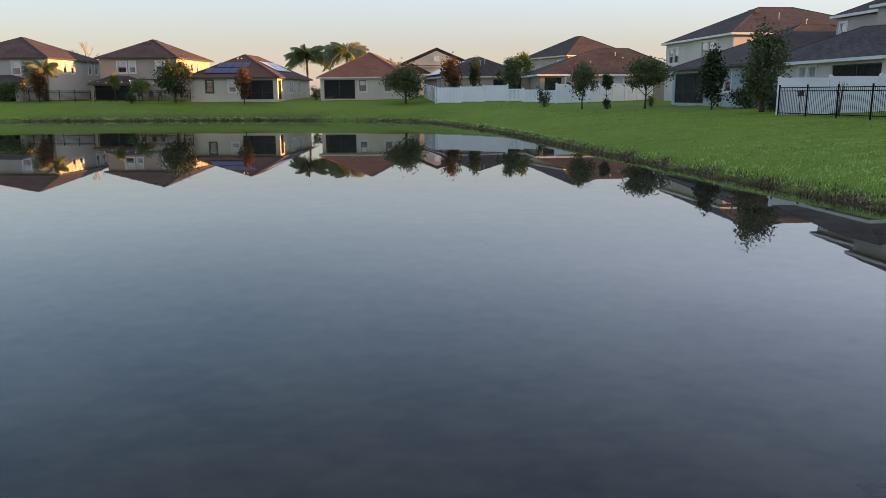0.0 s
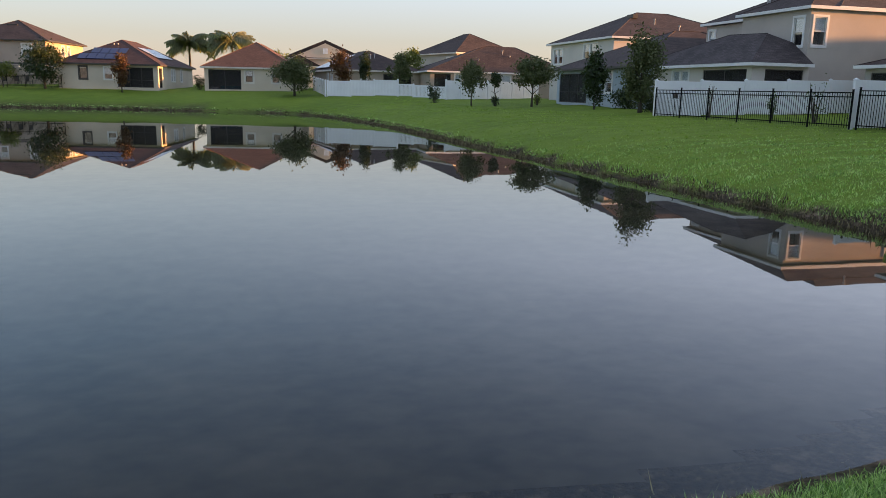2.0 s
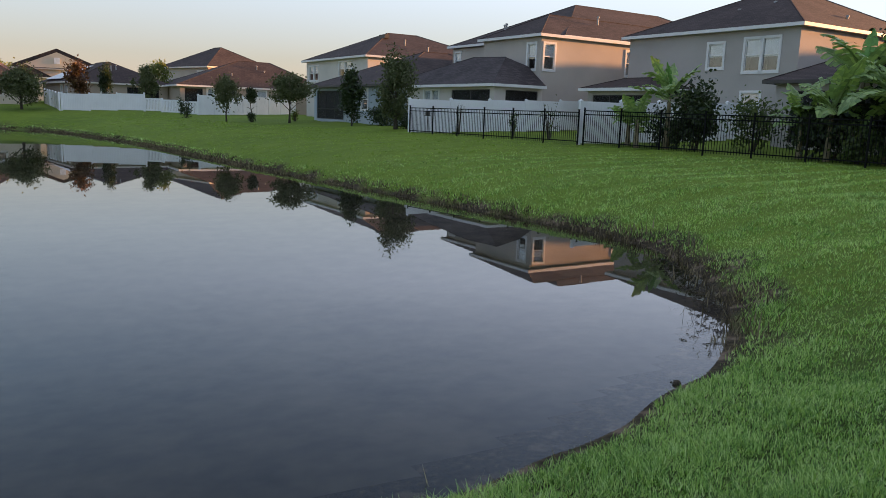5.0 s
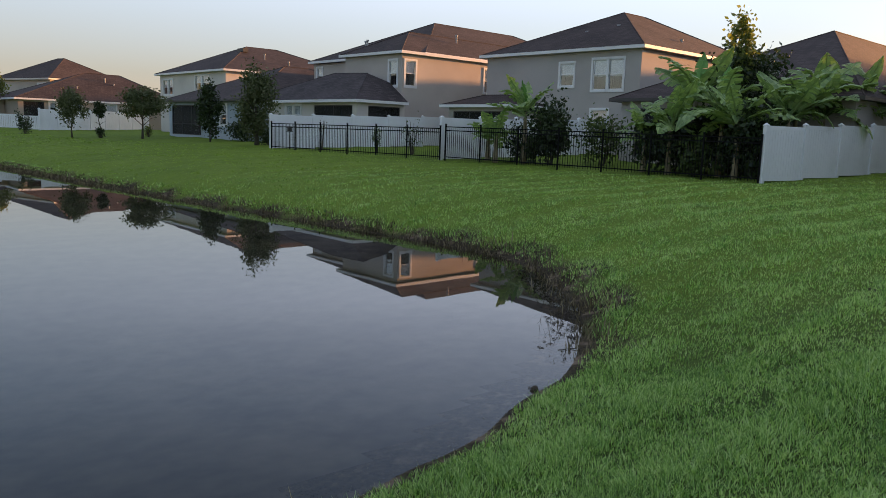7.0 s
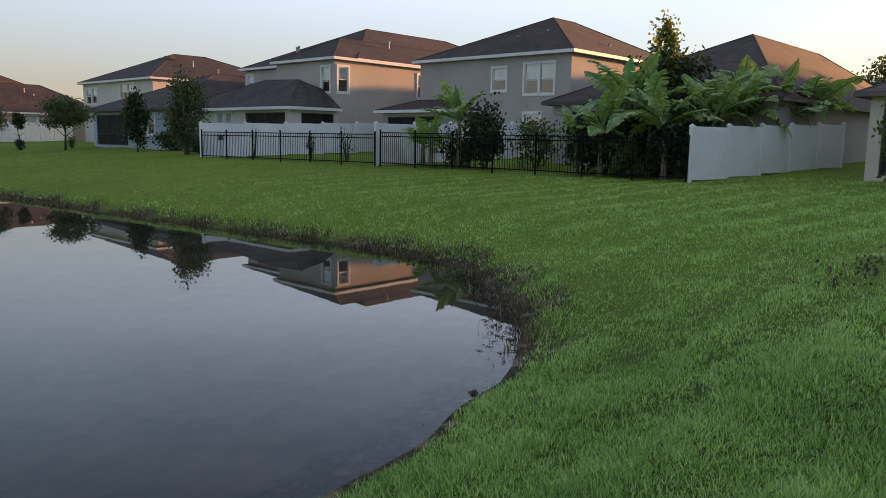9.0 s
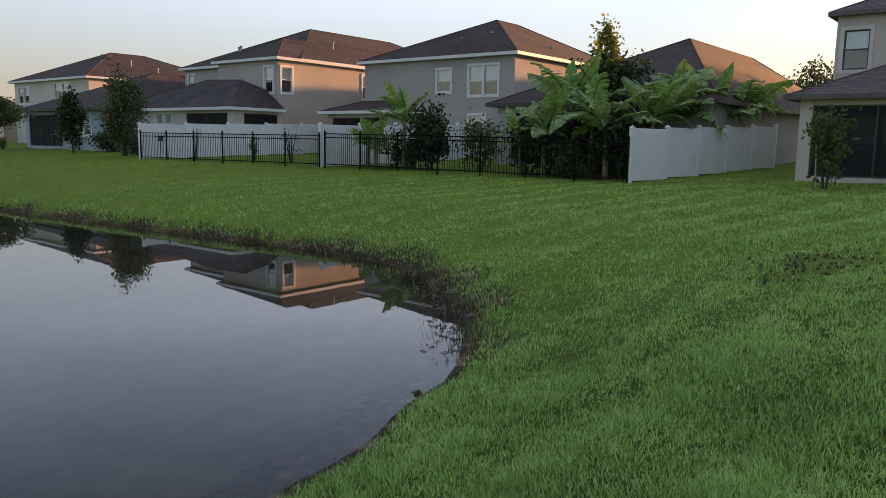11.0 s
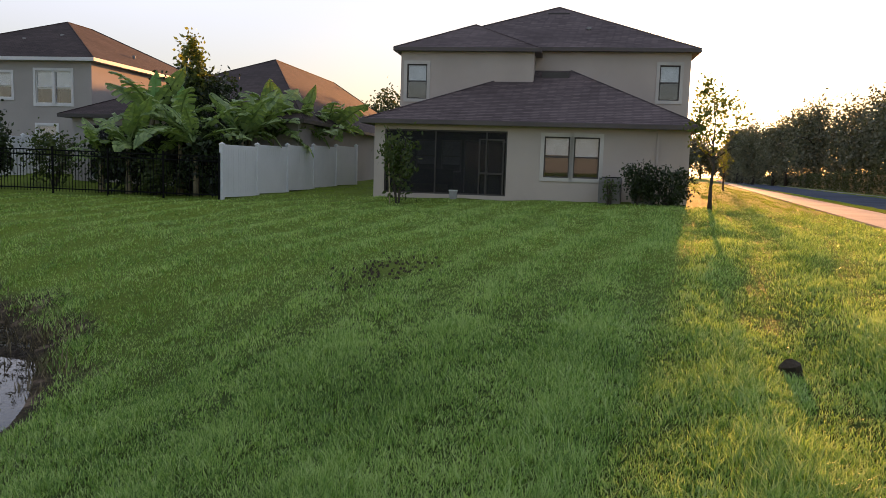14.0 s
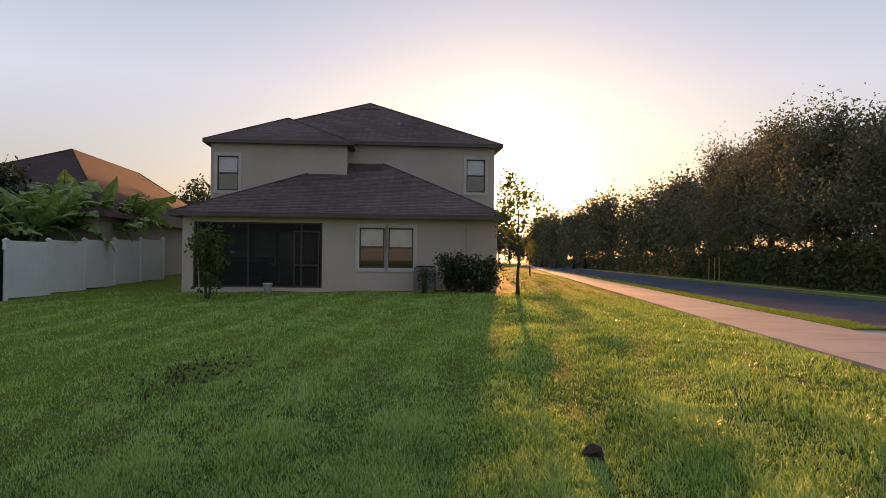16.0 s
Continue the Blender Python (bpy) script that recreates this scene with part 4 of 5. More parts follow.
def iron_fence(a, b, height, label):
    a, b = Vector((*a, 0)), Vector((*b, 0))
    L, d = (b - a).length, (b - a).normalized()
    root = thing("iron_fence", pose(a.x, a.y, gz(a.x, a.y), 0, 0, math.degrees(math.atan2(d.y, d.x))), label, "fence")
    z0 = gz(a.x, a.y)
    drop = gz(b.x, b.y) - z0
    rise = lambda x: drop * x / L
    pm = Shape().box(-0.027, 0.027, -0.027, 0.027, -0.2, height + 0.06).box(-0.034, 0.034, -0.034, 0.034, height + 0.06, height + 0.09).mesh("post", IRON)
    km = Shape().box(-0.008, 0.008, -0.008, 0.008, 0.06, height - 0.02).mesh("picket", IRON)
    n = max(1, round(L / 1.85))
    s = L / n
    for i in range(n + 1):
        part("post", pm, None, root, "", pose(s * i, 0, rise(s * i)))
        if i < n:
            for zr in (0.16, height - 0.2, height - 0.04):
                z1, z2 = rise(s * i) + zr, rise(s * (i + 1)) + zr
                ang = -math.degrees(math.atan2(z2 - z1, s))
                part("rail", Shape().box(0.035, s - 0.035, -0.016, 0.016, -0.02, 0.02), IRON, root, "", pose(s * i, 0, z1, 0, ang, 0))
            k = round(s / 0.115)
            for j in range(1, k):
                x = s * i + s * j / k
                part("picket", km, None, root, "", pose(x, 0, rise(x)))


vinyl_fence((22.6, 13.9), (34.2, 13.9), 1.83, "tall white vinyl privacy fence beside the lawn")
vinyl_fence((16.1, 38.9), (29.2, 40.2), 1.83, "white vinyl privacy fence behind black metal fence")
vinyl_fence((19.2, 27.3), (31.0, 28.6), 1.83, "white vinyl privacy fence half hidden by banana plants")
vinyl_fence((-1.8, 79.5), (5.2, 77.5), 1.55, "white vinyl fence in front of solar panel house")
vinyl_fence((5.2, 77.5), (9.6, 74.0), 1.2, "low white vinyl picket fence on the lawn", 1.8, True)
vinyl_fence((-2.0, 79.5), (-3.6, 92), 1.6, "white vinyl fence running back between houses")
vinyl_fence((9.6, 74.0), (26.5, 92.0), 1.83, "long white vinyl fence behind young trees")
iron_fence((16.0, 38.6), (19.0, 27.1), 1.42, "black metal picket fence along the lawn")
iron_fence((19.15, 26.9), (22.5, 13.95), 1.5, "black metal picket fence in front of banana plants")
iron_fence((-40.5, 86.5), (-29.5, 86.0), 1.25, "black metal picket fence round a patio")
iron_fence((-56, 88.5), (-41, 86.6), 1.25, "black metal picket fence below two houses")


# ---- plants ----
def leaf_quads(points, size, rng, droop=0.3, aspect=0.55):
    """One folded leaf (two triangles) at each point."""
    n = len(points)
    d = rng.normal(size=(n, 3))
    d[:, 2] -= droop
    d /= np.linalg.norm(d, axis=1, keepdims=True)
    u = np.cross(d, rng.normal(size=(n, 3)))
    u /= np.linalg.norm(u, axis=1, keepdims=True) + 1e-9
    s = size * rng.uniform(0.6, 1.35, (n, 1))
    v = np.stack([points, points + d * s * 0.5 + u * s * aspect * 0.5, points + d * s, points + d * s * 0.5 - u * s * aspect * 0.5], 1).reshape(-1, 3)
    return v, np.arange(4 * n).reshape(-1, 4)


def clumps(centre, radius, n, rng, count=26, spread=0.30, hollow=0.55):
    """Points in clumps on and inside an uneven ellipsoid."""
    c, r = np.array(centre), np.array(radius)
    d = rng.normal(size=(count, 3))
    d /= np.linalg.norm(d, axis=1, keepdims=True)
    k = c + d * r * rng.uniform(hollow, 1.0, (count, 1))
    w = rng.uniform(0.4, 1.0, count)
    pick = rng.choice(count, n, p=w / w.sum())
    return k[pick] + rng.normal(size=(n, 3)) * r * spread * rng.uniform(0.6, 1.1, (count, 1))[pick]


def wood(root, h, r, crown_z, crown_r, rng, limbs=7, lean=0.04, material=None, stems=1):
    """A tapered trunk with limbs that reach into the crown."""
    for i in range(stems):
        s = Shape()
        top = h * 0.82
        ox, oy = (rng.uniform(-0.15, 0.15, 2) if stems > 1 else (0, 0))
        path = [(ox * (0.3 + 2.2 * t) + rng.normal() * lean * t * 2, oy * (0.3 + 2.2 * t) + rng.normal() * lean * t * 2, top * t - 0.15 * (t == 0)) for t in np.linspace(0, 1, 6)]
        s.tube(path, [r * (1.35 if k == 0 else 1 - 0.16 * k) for k in range(6)], 8)
        for j in range(limbs):
            t = rng.uniform(crown_z / h * 0.75, 0.75)
            k = min(4, int(t * 5))
            p = np.array(path[k]) + (np.array(path[k + 1]) - np.array(path[k])) * (t * 5 - k)
            a = 2 * math.pi * (j + rng.uniform(0, 0.6)) / limbs
            L = crown_r * rng.uniform(0.55, 0.95)
            q = p + np.array([math.cos(a) * L, math.sin(a) * L, L * rng.uniform(0.35, 0.9)])
            mid = (p + q) / 2 + np.array([0, 0, 0.12 * L])
            s.tube([p, mid, q], [r * 0.42, r * 0.25, r * 0.08], 5)
        part("trunk", s, material or BARK, root, smooth=True)


def tree(x, y, h, width, base, label, leaf=None, n=2600, size=0.16, r=0.09, seed=1, name="tree", group="trees on the lawn", count=26, squash=1.0, hollow=0.5, stems=1, limbs=7, spread=0.3):
    rng = np.random.default_rng(seed)
    if y > 40:
        n, size, spread = int(n * 1.5), size * 1.15, spread * 0.8
    root = thing(name, pose(x, y, gz(x, y), 0, 0, rng.uniform(0, 360)), label, "tree", group)
    wood(root, h, r, base, width / 2, rng, limbs=limbs, stems=stems)
    cz, rz = (h + base) / 2, (h - base) / 2
    pts = np.concatenate([clumps((0, 0, cz), (width / 2 * 0.82, width / 2 * 0.82 * squash, rz * 0.85), int(n * 0.8), rng, count, spread, hollow),
                          clumps((0, 0, cz + rz * 0.45), (width * 0.26, width * 0.26, rz * 0.5), n - int(n * 0.8), rng, 8, 0.35)])
    pts[:, 2] = np.maximum(pts[:, 2], base * 0.8)
    v, q = leaf_quads(pts, size, rng)
    part("crown", fast_mesh("crown", v, q, leaf or LEAF_OAK), None, root)
    return root


def shrub(x, y, h, width, label, leaf=None, n=1400, size=0.14, seed=3, name="shrub", depth=None, group="shrubs", dz=0.0):
    """Several thin stems and a low crown."""
    rng = np.random.default_rng(seed)
    root = thing(name, pose(x, y, gz(x, y) + dz, 0, 0, 0), label, "shrub", group)
    s = Shape()
    for j in range(7):
        a, L = rng.uniform(0, 6.28), rng.uniform(0.1, 0.4) * width
        s.tube([(0.05 * math.cos(a), 0.05 * math.sin(a), -0.1), (L * 0.5 * math.cos(a), L * 0.5 * math.sin(a), h * 0.4), (L * math.cos(a), L * math.sin(a), h * rng.uniform(0.65, 0.95))], [0.03, 0.02, 0.006], 5)
    part("stem", s, BARK, root)
    pts = clumps((0, 0, h * 0.52), (width / 2 * 0.85, (depth or width) / 2 * 0.85, h * 0.44), n, rng, 22, 0.28, 0.4)
    pts[:, 2] = np.clip(pts[:, 2], 0.03, None)
    v, q = leaf_quads(pts, size, rng)
    part("crown", fast_mesh("crown", v, q, leaf or LEAF_MID), None, root)
    return root


def banana_leaf(length, width, arch, seed, torn=0.25):
    """A long blade folded along its rib, arching over, with torn edges."""
    rng = np.random.default_rng(seed)
    s = Shape()
    n = 14
    rib = []
    for i in range(n + 1):
        t = i / n
        rib.append(Vector((length * (t - 0.28 * arch * t * t), 0, length * (0.55 * t - arch * t * t * 0.75))))
    s.tube(rib, [0.03 * (1 - 0.85 * i / n) for i in range(n + 1)], 5)
    for side in (-1, 1):
        for i in range(2, n):
            t, t2 = i / n, (i + 1) / n
            w = lambda q: width * 0.5 * math.sin(math.pi * min(1, max(0.0, (q - 0.1) / 0.9)) ** 0.75) ** 0.7 if q < 1 else 0.01
            gap = rng.uniform(0.1, 0.35) if rng.random() < torn else 0.0
            a, b = rib[i], rib[i + 1]
            c = b + (a - b) * gap
            sag = rng.uniform(0.05, 0.55)
            p1 = a + Vector((0.1 * w(t), side * w(t), w(t) * (0.25 - sag)))
            p2 = c + Vector((0.1 * w(t2), side * w(t2), w(t2) * (0.25 - sag * rng.uniform(0.8, 1.2))))
            m1, m2 = a + (p1 - a) * 0.5 + Vector((0, 0, 0.06 * width)), b + (p2 - b) * 0.5 + Vector((0, 0, 0.06 * width))
            if side < 0:
                s.face(a, b, m2, m1).face(m1, m2, p2, p1)
            else:
                s.face(b, a, m1, m2).face(m2, m1, p1, p2)
    return s


BANANA_LEAVES = [banana_leaf(1.0, 0.36, a, 40 + i, t).mesh("leaf", LEAF_BANANA) for i, (a, t) in enumerate(((0.35, 0.2), (0.6, 0.3), (0.8, 0.35), (1.0, 0.45), (0.15, 0.1)))]
NEW_LEAF = banana_leaf(1.0, 0.38, 0.1, 77, 0.0).mesh("leaf", LEAF_NEW)


def banana(x, y, stem, leaves, reach, label, seed, spear=0.0, lean=0.0, group="banana plants"):
    rng = np.random.default_rng(seed)
    root = thing("banana_plant", pose(x, y, gz(x, y), 0, 0, rng.uniform(0, 360)), label, "banana plant", group)
    s = Shape()
    s.tube([(lean * t * t, 0, stem * t - 0.1) for t in np.linspace(0, 1, 6)], [0.13, 0.115, 0.1, 0.09, 0.075, 0.06], 9)
    part("stem", s, BARK_PALE, root, smooth=True)
    for i in range(leaves):
        a = 360 * (i * 0.382 + rng.uniform(-0.06, 0.06))
        k = i / max(1, leaves - 1)
        up = 40 - 52 * k + rng.uniform(-10, 10)
        L = reach * rng.uniform(0.8, 1.15)
        me = BANANA_LEAVES[int(rng.choice([4, 0, 1, 2, 3], p=np.array([0.16, 0.34, 0.3, 0.14, 0.06]) if k < 0.4 else np.array([0.04, 0.16, 0.3, 0.28, 0.22])))]
        part("leaf", me, None, root, "", pose(lean, 0, stem - 0.12 - 0.25 * k, 0, 0, a) @ pose(0, 0, 0, 0, -up, 0) @ pose(0, 0, 0, rng.uniform(-25, 25), 0, 0) @ Matrix.Diagonal((L, L * rng.uniform(0.85, 1.2), L, 1)))
    if spear:
        part("leaf", NEW_LEAF, None, root, "upright pale new leaf", pose(lean, 0, stem - 0.1, 0, 0, 40) @ pose(0, 0, 0, 0, -52, 0) @ Matrix.Diagonal((spear, spear, spear, 1)))
    return root


def palm(x, y, h, reach, label, seed, fronds=44, n=34):
    """A feather palm: ringed trunk and drooping fronds of many leaflets."""
    rng = np.random.default_rng(seed)
    root = thing("palm", pose(x, y, gz(x, y)), label, "palm tree", "palms")
    part("trunk", Shape().tube([(0.1 * math.sin(t * 3), 0, h * t - 0.1) for t in np.linspace(0, 1, 9)], [0.2 - 0.07 * t + 0.012 * (k % 2) for k, t in enumerate(np.linspace(0, 1, 9))], 9), BARK, root, smooth=True)
    for i in range(fronds):
        s = Shape()
        a, up = rng.uniform(0, 6.28), rng.uniform(0.0, 1.35)
        rib = []
        for k in range(9):
            t = k / 8
            rib.append(Vector((reach * t * math.cos(up * (1 - 0.5 * t)), 0, reach * (t * math.sin(up) - (0.75 - 0.2 * up) * t * t))))
        s.tube(rib, [0.03 * (1 - 0.1 * k) for k in range(9)], 4)
        for k in range(n):
            t = 0.15 + 0.85 * k / n
            j = min(7, int(t * 8))
            p = rib[j] + (rib[j + 1] - rib[j]) * (t * 8 - j)
            L = reach * 0.34 * math.sin(math.pi * (0.15 + 0.8 * t)) + 0.06
            for side in (-1, 1):
                q = p + Vector((0.35 * L, side * L * 0.6, -L * rng.uniform(0.5, 1.1)))
                s.face(p, p + Vector((0.2, 0, 0)), q)
        part("frond", s, LEAF_PALM, root, "", pose(0, 0, h - 0.05, 0, 0, math.degrees(a)))


# young trees and shrubs on the lawn towards the far shore
tree(16.9, 43.0, 4.5, 2.9, 0.5, "slender oak with dense green crown on the lawn", LEAF_OAK, 4200, 0.15, 0.12, 11, count=34)
tree(16.6, 50.4, 3.9, 1.9, 0.25, "dark glossy magnolia beside the porch", LEAF_DARK, 2000, 0.2, 0.05, 12, count=20)
tree(13.8, 56.6, 3.6, 3.9, 1.25, "spreading young oak with bare trunk on the lawn", LEAF_OAK, 2600, 0.17, 0.08, 13)
tree(9.9, 60.6, 3.6, 2.7, 1.0, "young oak with pale yellowing crown on the lawn", LEAF_OAK, 2200, 0.15, 0.06, 14)
tree(11.6, 59.6, 2.6, 1.1, 1.3, "small pruned tree with two dark leaf clumps", LEAF_DARK, 700, 0.14, 0.05, 15, count=9)
shrub(11.6, 59.6, 0.8, 0.8, "low dark shrub at the foot of a small tree", LEAF_DARK, 400, 0.12, 16)
shrub(8.0, 70.0, 2.1, 1.2, "slim leafy shrub before the vinyl fence", LEAF_DARK, 700, 0.16, 17)
tree(5.6, 80.6, 4.2, 2.9, 0.8, "rounded olive-green tree behind the fence", LEAF_OAK, 1800, 0.2, 0.07, 18)
tree(2.1, 83.5, 4.3, 1.5, 0.5, "dark columnar evergreen beside the house", LEAF_DARK, 1500, 0.18, 0.06, 19, hollow=0.3)
tree(-0.3, 83.8, 4.6, 2.6, 1.0, "russet-leaved magnolia beside the house", LEAF_RED, 1500, 0.22, 0.07, 20)
tree(8.0, 93.0, 5.3, 3.0, 1.0, "olive tree with sunlit yellow top behind the fence", LEAF_YOUNG, 1500, 0.22, 0.08, 21)
tree(-5.2, 81.5, 4.0, 4.9, 0.5, "broad dark rounded tree near the far shore", LEAF_OAK, 4200, 0.2, 0.12, 22, count=40, hollow=0.4)
tree(-8.6, 100, 4.6, 3.6, 1.5, "yellow-green tree between two houses", LEAF_YOUNG, 1200, 0.25, 0.1, 23)
tree(-22.9, 83.8, 4.1, 1.9, 0.7, "russet magnolia before the solar panel house", LEAF_RED, 1300, 0.2, 0.06, 24)
tree(-31.0, 85.5, 4.6, 4.5, 0.4, "large olive-green tree beside the patio", LEAF_DARK, 3600, 0.2, 0.12, 25, count=36)
tree(-35.2, 85.8, 2.5, 2.5, 0.8, "small yellow-green tree in the patio yard", LEAF_YOUNG, 1000, 0.18, 0.05, 26)
tree(-46.5, 86.0, 3.6, 1.7, 0.4, "russet shrub tree by the fence", LEAF_RED, 1300, 0.19, 0.05, 27)
tree(-39.0, 88.5, 3.1, 1.3, 1.3, "white-flowered crepe myrtle in the yard", LEAF_YOUNG, 700, 0.17, 0.04, 28)
shrub(-50.5, 86.5, 2.5, 4.2, "wide green shrub at the yard edge", LEAF_MID, 1800, 0.2, 29)
shrub(-29.6, 87.5, 1.5, 1.6, "clipped green shrub beside the cream house", LEAF_MID, 900, 0.14, 30)
shrub(-35.6, 84.6, 1.2, 1.2, "dark shrub against the metal fence", LEAF_DARK, 500, 0.15, 31)
shrub(-16.2, 90.5, 1.5, 1.6, "dark shrub between two cream houses", LEAF_DARK, 700, 0.16, 32)
shrub(15.6, 62.0, 0.9, 0.8, "small bright green shrub beside the porch", LEAF_YOUNG, 400, 0.12, 33)
shrub(19.3, 50.5, 1.6, 3.4, "dark hedge shrub against the blue wall", LEAF_DARK, 1800, 0.16, 34, depth=1.6)
shrub(18.2, 44.2, 1.2, 2.0, "dark low shrub beside the oak", LEAF_DARK, 900, 0.15, 35)
palm(-47.0, 88.5, 3.6, 2.3, "feathery palm with arching sunlit fronds", 41, 24)
palm(-22.5, 118, 6.0, 3.6, "tall palm behind the roofs", 42)
palm(-16.1, 116, 6.3, 3.6, "tall palm with drooping grey-green fronds", 43)


def bare_tree(x, y, h, seed):
    rng = np.random.default_rng(seed)
    root = thing("bare_tree", pose(x, y, gz(x, y)), "leafless pale tree behind the roofs", "tree")
    s = Shape()
    def grow(p, d, L, r, depth):
        q = p + d * L
        s.tube([p, (p + q) / 2 + rng.normal(size=3) * 0.06 * L, q], [r, r * 0.8, r * 0.6], 5)
        if depth:
            for _ in range(3):
                e = d + rng.normal(size=3) * 0.45 + np.array([0, 0, 0.15])
                grow(q, e / np.linalg.norm(e), L * 0.68, r * 0.6, depth - 1)
    grow(np.array([0, 0, -0.2]), np.array([0, 0, 1.0]), h * 0.4, 0.2, 4)
    part("branch", s, BARK_PALE, root)


bare_tree(-56, 118, 8.0, 50)

# the banana yard behind the black fence
LUSH = "tall banana plant with arching green torn leaves"
banana(21.5, 24.4, 2.35, 12, 1.75, "banana plant with upright pale new leaf", 61, spear=1.15)
banana(20.8, 26.0, 1.2, 10, 1.4, "short banana plant behind the metal fence", 62, spear=0.9)
banana(20.6, 25.2, 1.3, 9, 1.4, LUSH, 163)
banana(23.4, 18.3, 2.0, 12, 1.9, LUSH, 63)
banana(24.1, 16.6, 2.5, 13, 2.4, LUSH, 64, spear=1.5)
banana(23.6, 15.6, 2.2, 12, 2.1, LUSH, 65)
banana(25.2, 18.6, 3.1, 11, 2.4, LUSH, 66, spear=1.5)
banana(23.4, 19.5, 1.6, 9, 1.6, LUSH, 67)
banana(27.0, 15.5, 2.6, 13, 2.44, "banana plant leaning over the vinyl fence", 68)
banana(28.5, 15.2, 2.5, 12, 2.32, "banana plant leaning over the vinyl fence", 69, spear=0.9)
banana(30.2, 15.0, 2.5, 13, 2.44, "banana plant leaning over the vinyl fence", 70)
banana(31.8, 14.9, 2.4, 12, 2.32, "banana plant leaning over the vinyl fence", 71, spear=0.8)
banana(33.4, 15.0, 2.7, 12, 2.32, "banana plant leaning over the vinyl fence", 72)
banana(26.0, 15.2, 2.3, 12, 2.2, "banana plant leaning over the vinyl fence", 164)
banana(29.3, 15.9, 2.7, 13, 2.3, "banana plant leaning over the vinyl fence", 165, spear=1.0)
banana(31.0, 16.0, 2.7, 13, 2.3, "banana plant leaning over the vinyl fence", 166)
banana(32.6, 15.8, 2.6, 12, 2.3, "banana plant leaning over the vinyl fence", 167)
tree(27.2, 18.0, 4.9, 3.3, 1.8, "tall dark broadleaf tree above the banana plants", LEAF_DARK, 3000, 0.2, 0.1, 73, count=30, group="yard trees")
tree(26.5, 17.8, 6.1, 1.2, 3.2, "slim pale-leaved loquat top above the banana plants", LEAF_YOUNG, 1000, 0.2, 0.07, 74, count=24, group="yard trees")
shrub(21.7, 23.0, 2.6, 2.0, "dense dark shrub behind the metal fence", LEAF_DARK, 5000, 0.17, 75)
shrub(22.0, 25.0, 1.7, 2.2, "dense dark shrub behind the metal fence", LEAF_DARK, 1600, 0.16, 76)
shrub(24.4, 22.6, 2.3, 2.6, "loose flowering shrub in the yard", LEAF_MID, 1300, 0.17, 77)
# dark shrubs, partly added for the deep shade beneath the banana leaves
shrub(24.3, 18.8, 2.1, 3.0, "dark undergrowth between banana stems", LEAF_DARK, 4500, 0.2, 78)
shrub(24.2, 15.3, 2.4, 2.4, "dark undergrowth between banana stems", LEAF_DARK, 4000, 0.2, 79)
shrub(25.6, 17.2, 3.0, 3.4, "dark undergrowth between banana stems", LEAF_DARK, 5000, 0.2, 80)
shrub(23.2, 17.0, 1.3, 1.8, "low leafy growth behind the metal fence", LEAF_MID, 900, 0.17, 81)
shrub(19.6, 33.6, 1.1, 0.5, "small green plant in the fenced yard", LEAF_MID, 260, 0.1, 82)
shrub(20.4, 31.5, 1.9, 1.2, "thin sapling with sparse leaves in the yard", LEAF_MID, 160, 0.1, 83)
shrub(18.0, 36.6, 1.8, 0.9, "bare thin sapling in the fenced yard", LEAF_RED, 60, 0.07, 84)
shrub(22.9, 31.5, 0.5, 1.6, "low clipped dark shrub in the yard", LEAF_DARK, 500, 0.1, 85)

feeder = thing("bird_feeder", pose(16.6, 37.6, gz(16.6, 37.6), 0, 0, -75), "dark bird feeder on a thin pole behind the fence", "bird feeder")
part("pole", Shape().tube([(0, 0, -0.1), (0.02, 0, 0.6), (0.0, 0, 1.0)], [0.012, 0.012, 0.01], 6), IRON, feeder)
part("tray", Shape().box(-0.16, 0.16, -0.1, 0.1, 1.0, 1.03), TRIM_DARK, feeder)
part("hopper", Shape().box(-0.11, 0.11, -0.07, 0.07, 1.03, 1.2), TRIM_DARK, feeder)
part("lid", Shape().face((-0.17, -0.11, 1.2), (0.17, -0.11, 1.2), (0.17, 0, 1.28), (-0.17, 0, 1.28)).face((0.17, 0.11, 1.2), (-0.17, 0.11, 1.2), (-0.17, 0, 1.28), (0.17, 0, 1.28)).face((-0.17, 0.11, 1.2), (-0.17, -0.11, 1.2), (-0.17, 0, 1.28)).face((0.17, -0.11, 1.2), (0.17, 0.11, 1.2), (0.17, 0, 1.28)).face((-0.17, 0.11, 1.2), (0.17, 0.11, 1.2), (0.17, -0.11, 1.2), (-0.17, -0.11, 1.2)), TRIM_DARK, feeder)

# by the near house
shrub(23.2, 7.75, 2.45, 1.5, "tall leafy magnolia shrub with stake before the porch", LEAF_MID, 900, 0.16, 86)
single("stake", Shape().tube([(0, 0, -0.1), (-0.08, 0.05, 1.5)], [0.022, 0.02], 6), WOOD, pose(23.0, 7.95, gz(23.0, 7.95)), "pale wooden stake leaning in a shrub", "stake")
shrub(25.3, 0.25, 1.5, 1.2, "dark dense shrub against the house wall", LEAF_DARK, 1800, 0.11, 87)
shrub(25.6, -0.7, 1.3, 1.7, "dark dense shrub against the house wall", LEAF_DARK, 2200, 0.11, 88)
shrub(25.2, 1.15, 0.95, 0.5, "small thin shrub against the house wall", LEAF_MID, 200, 0.1, 89)
tree(23.9, -1.9, 3.9, 1.9, 1.5, "slender young tree backlit by the low sun", LEAF_YOUNG, 1100, 0.13, 0.055, 90, count=24, spread=0.22, group="street trees")
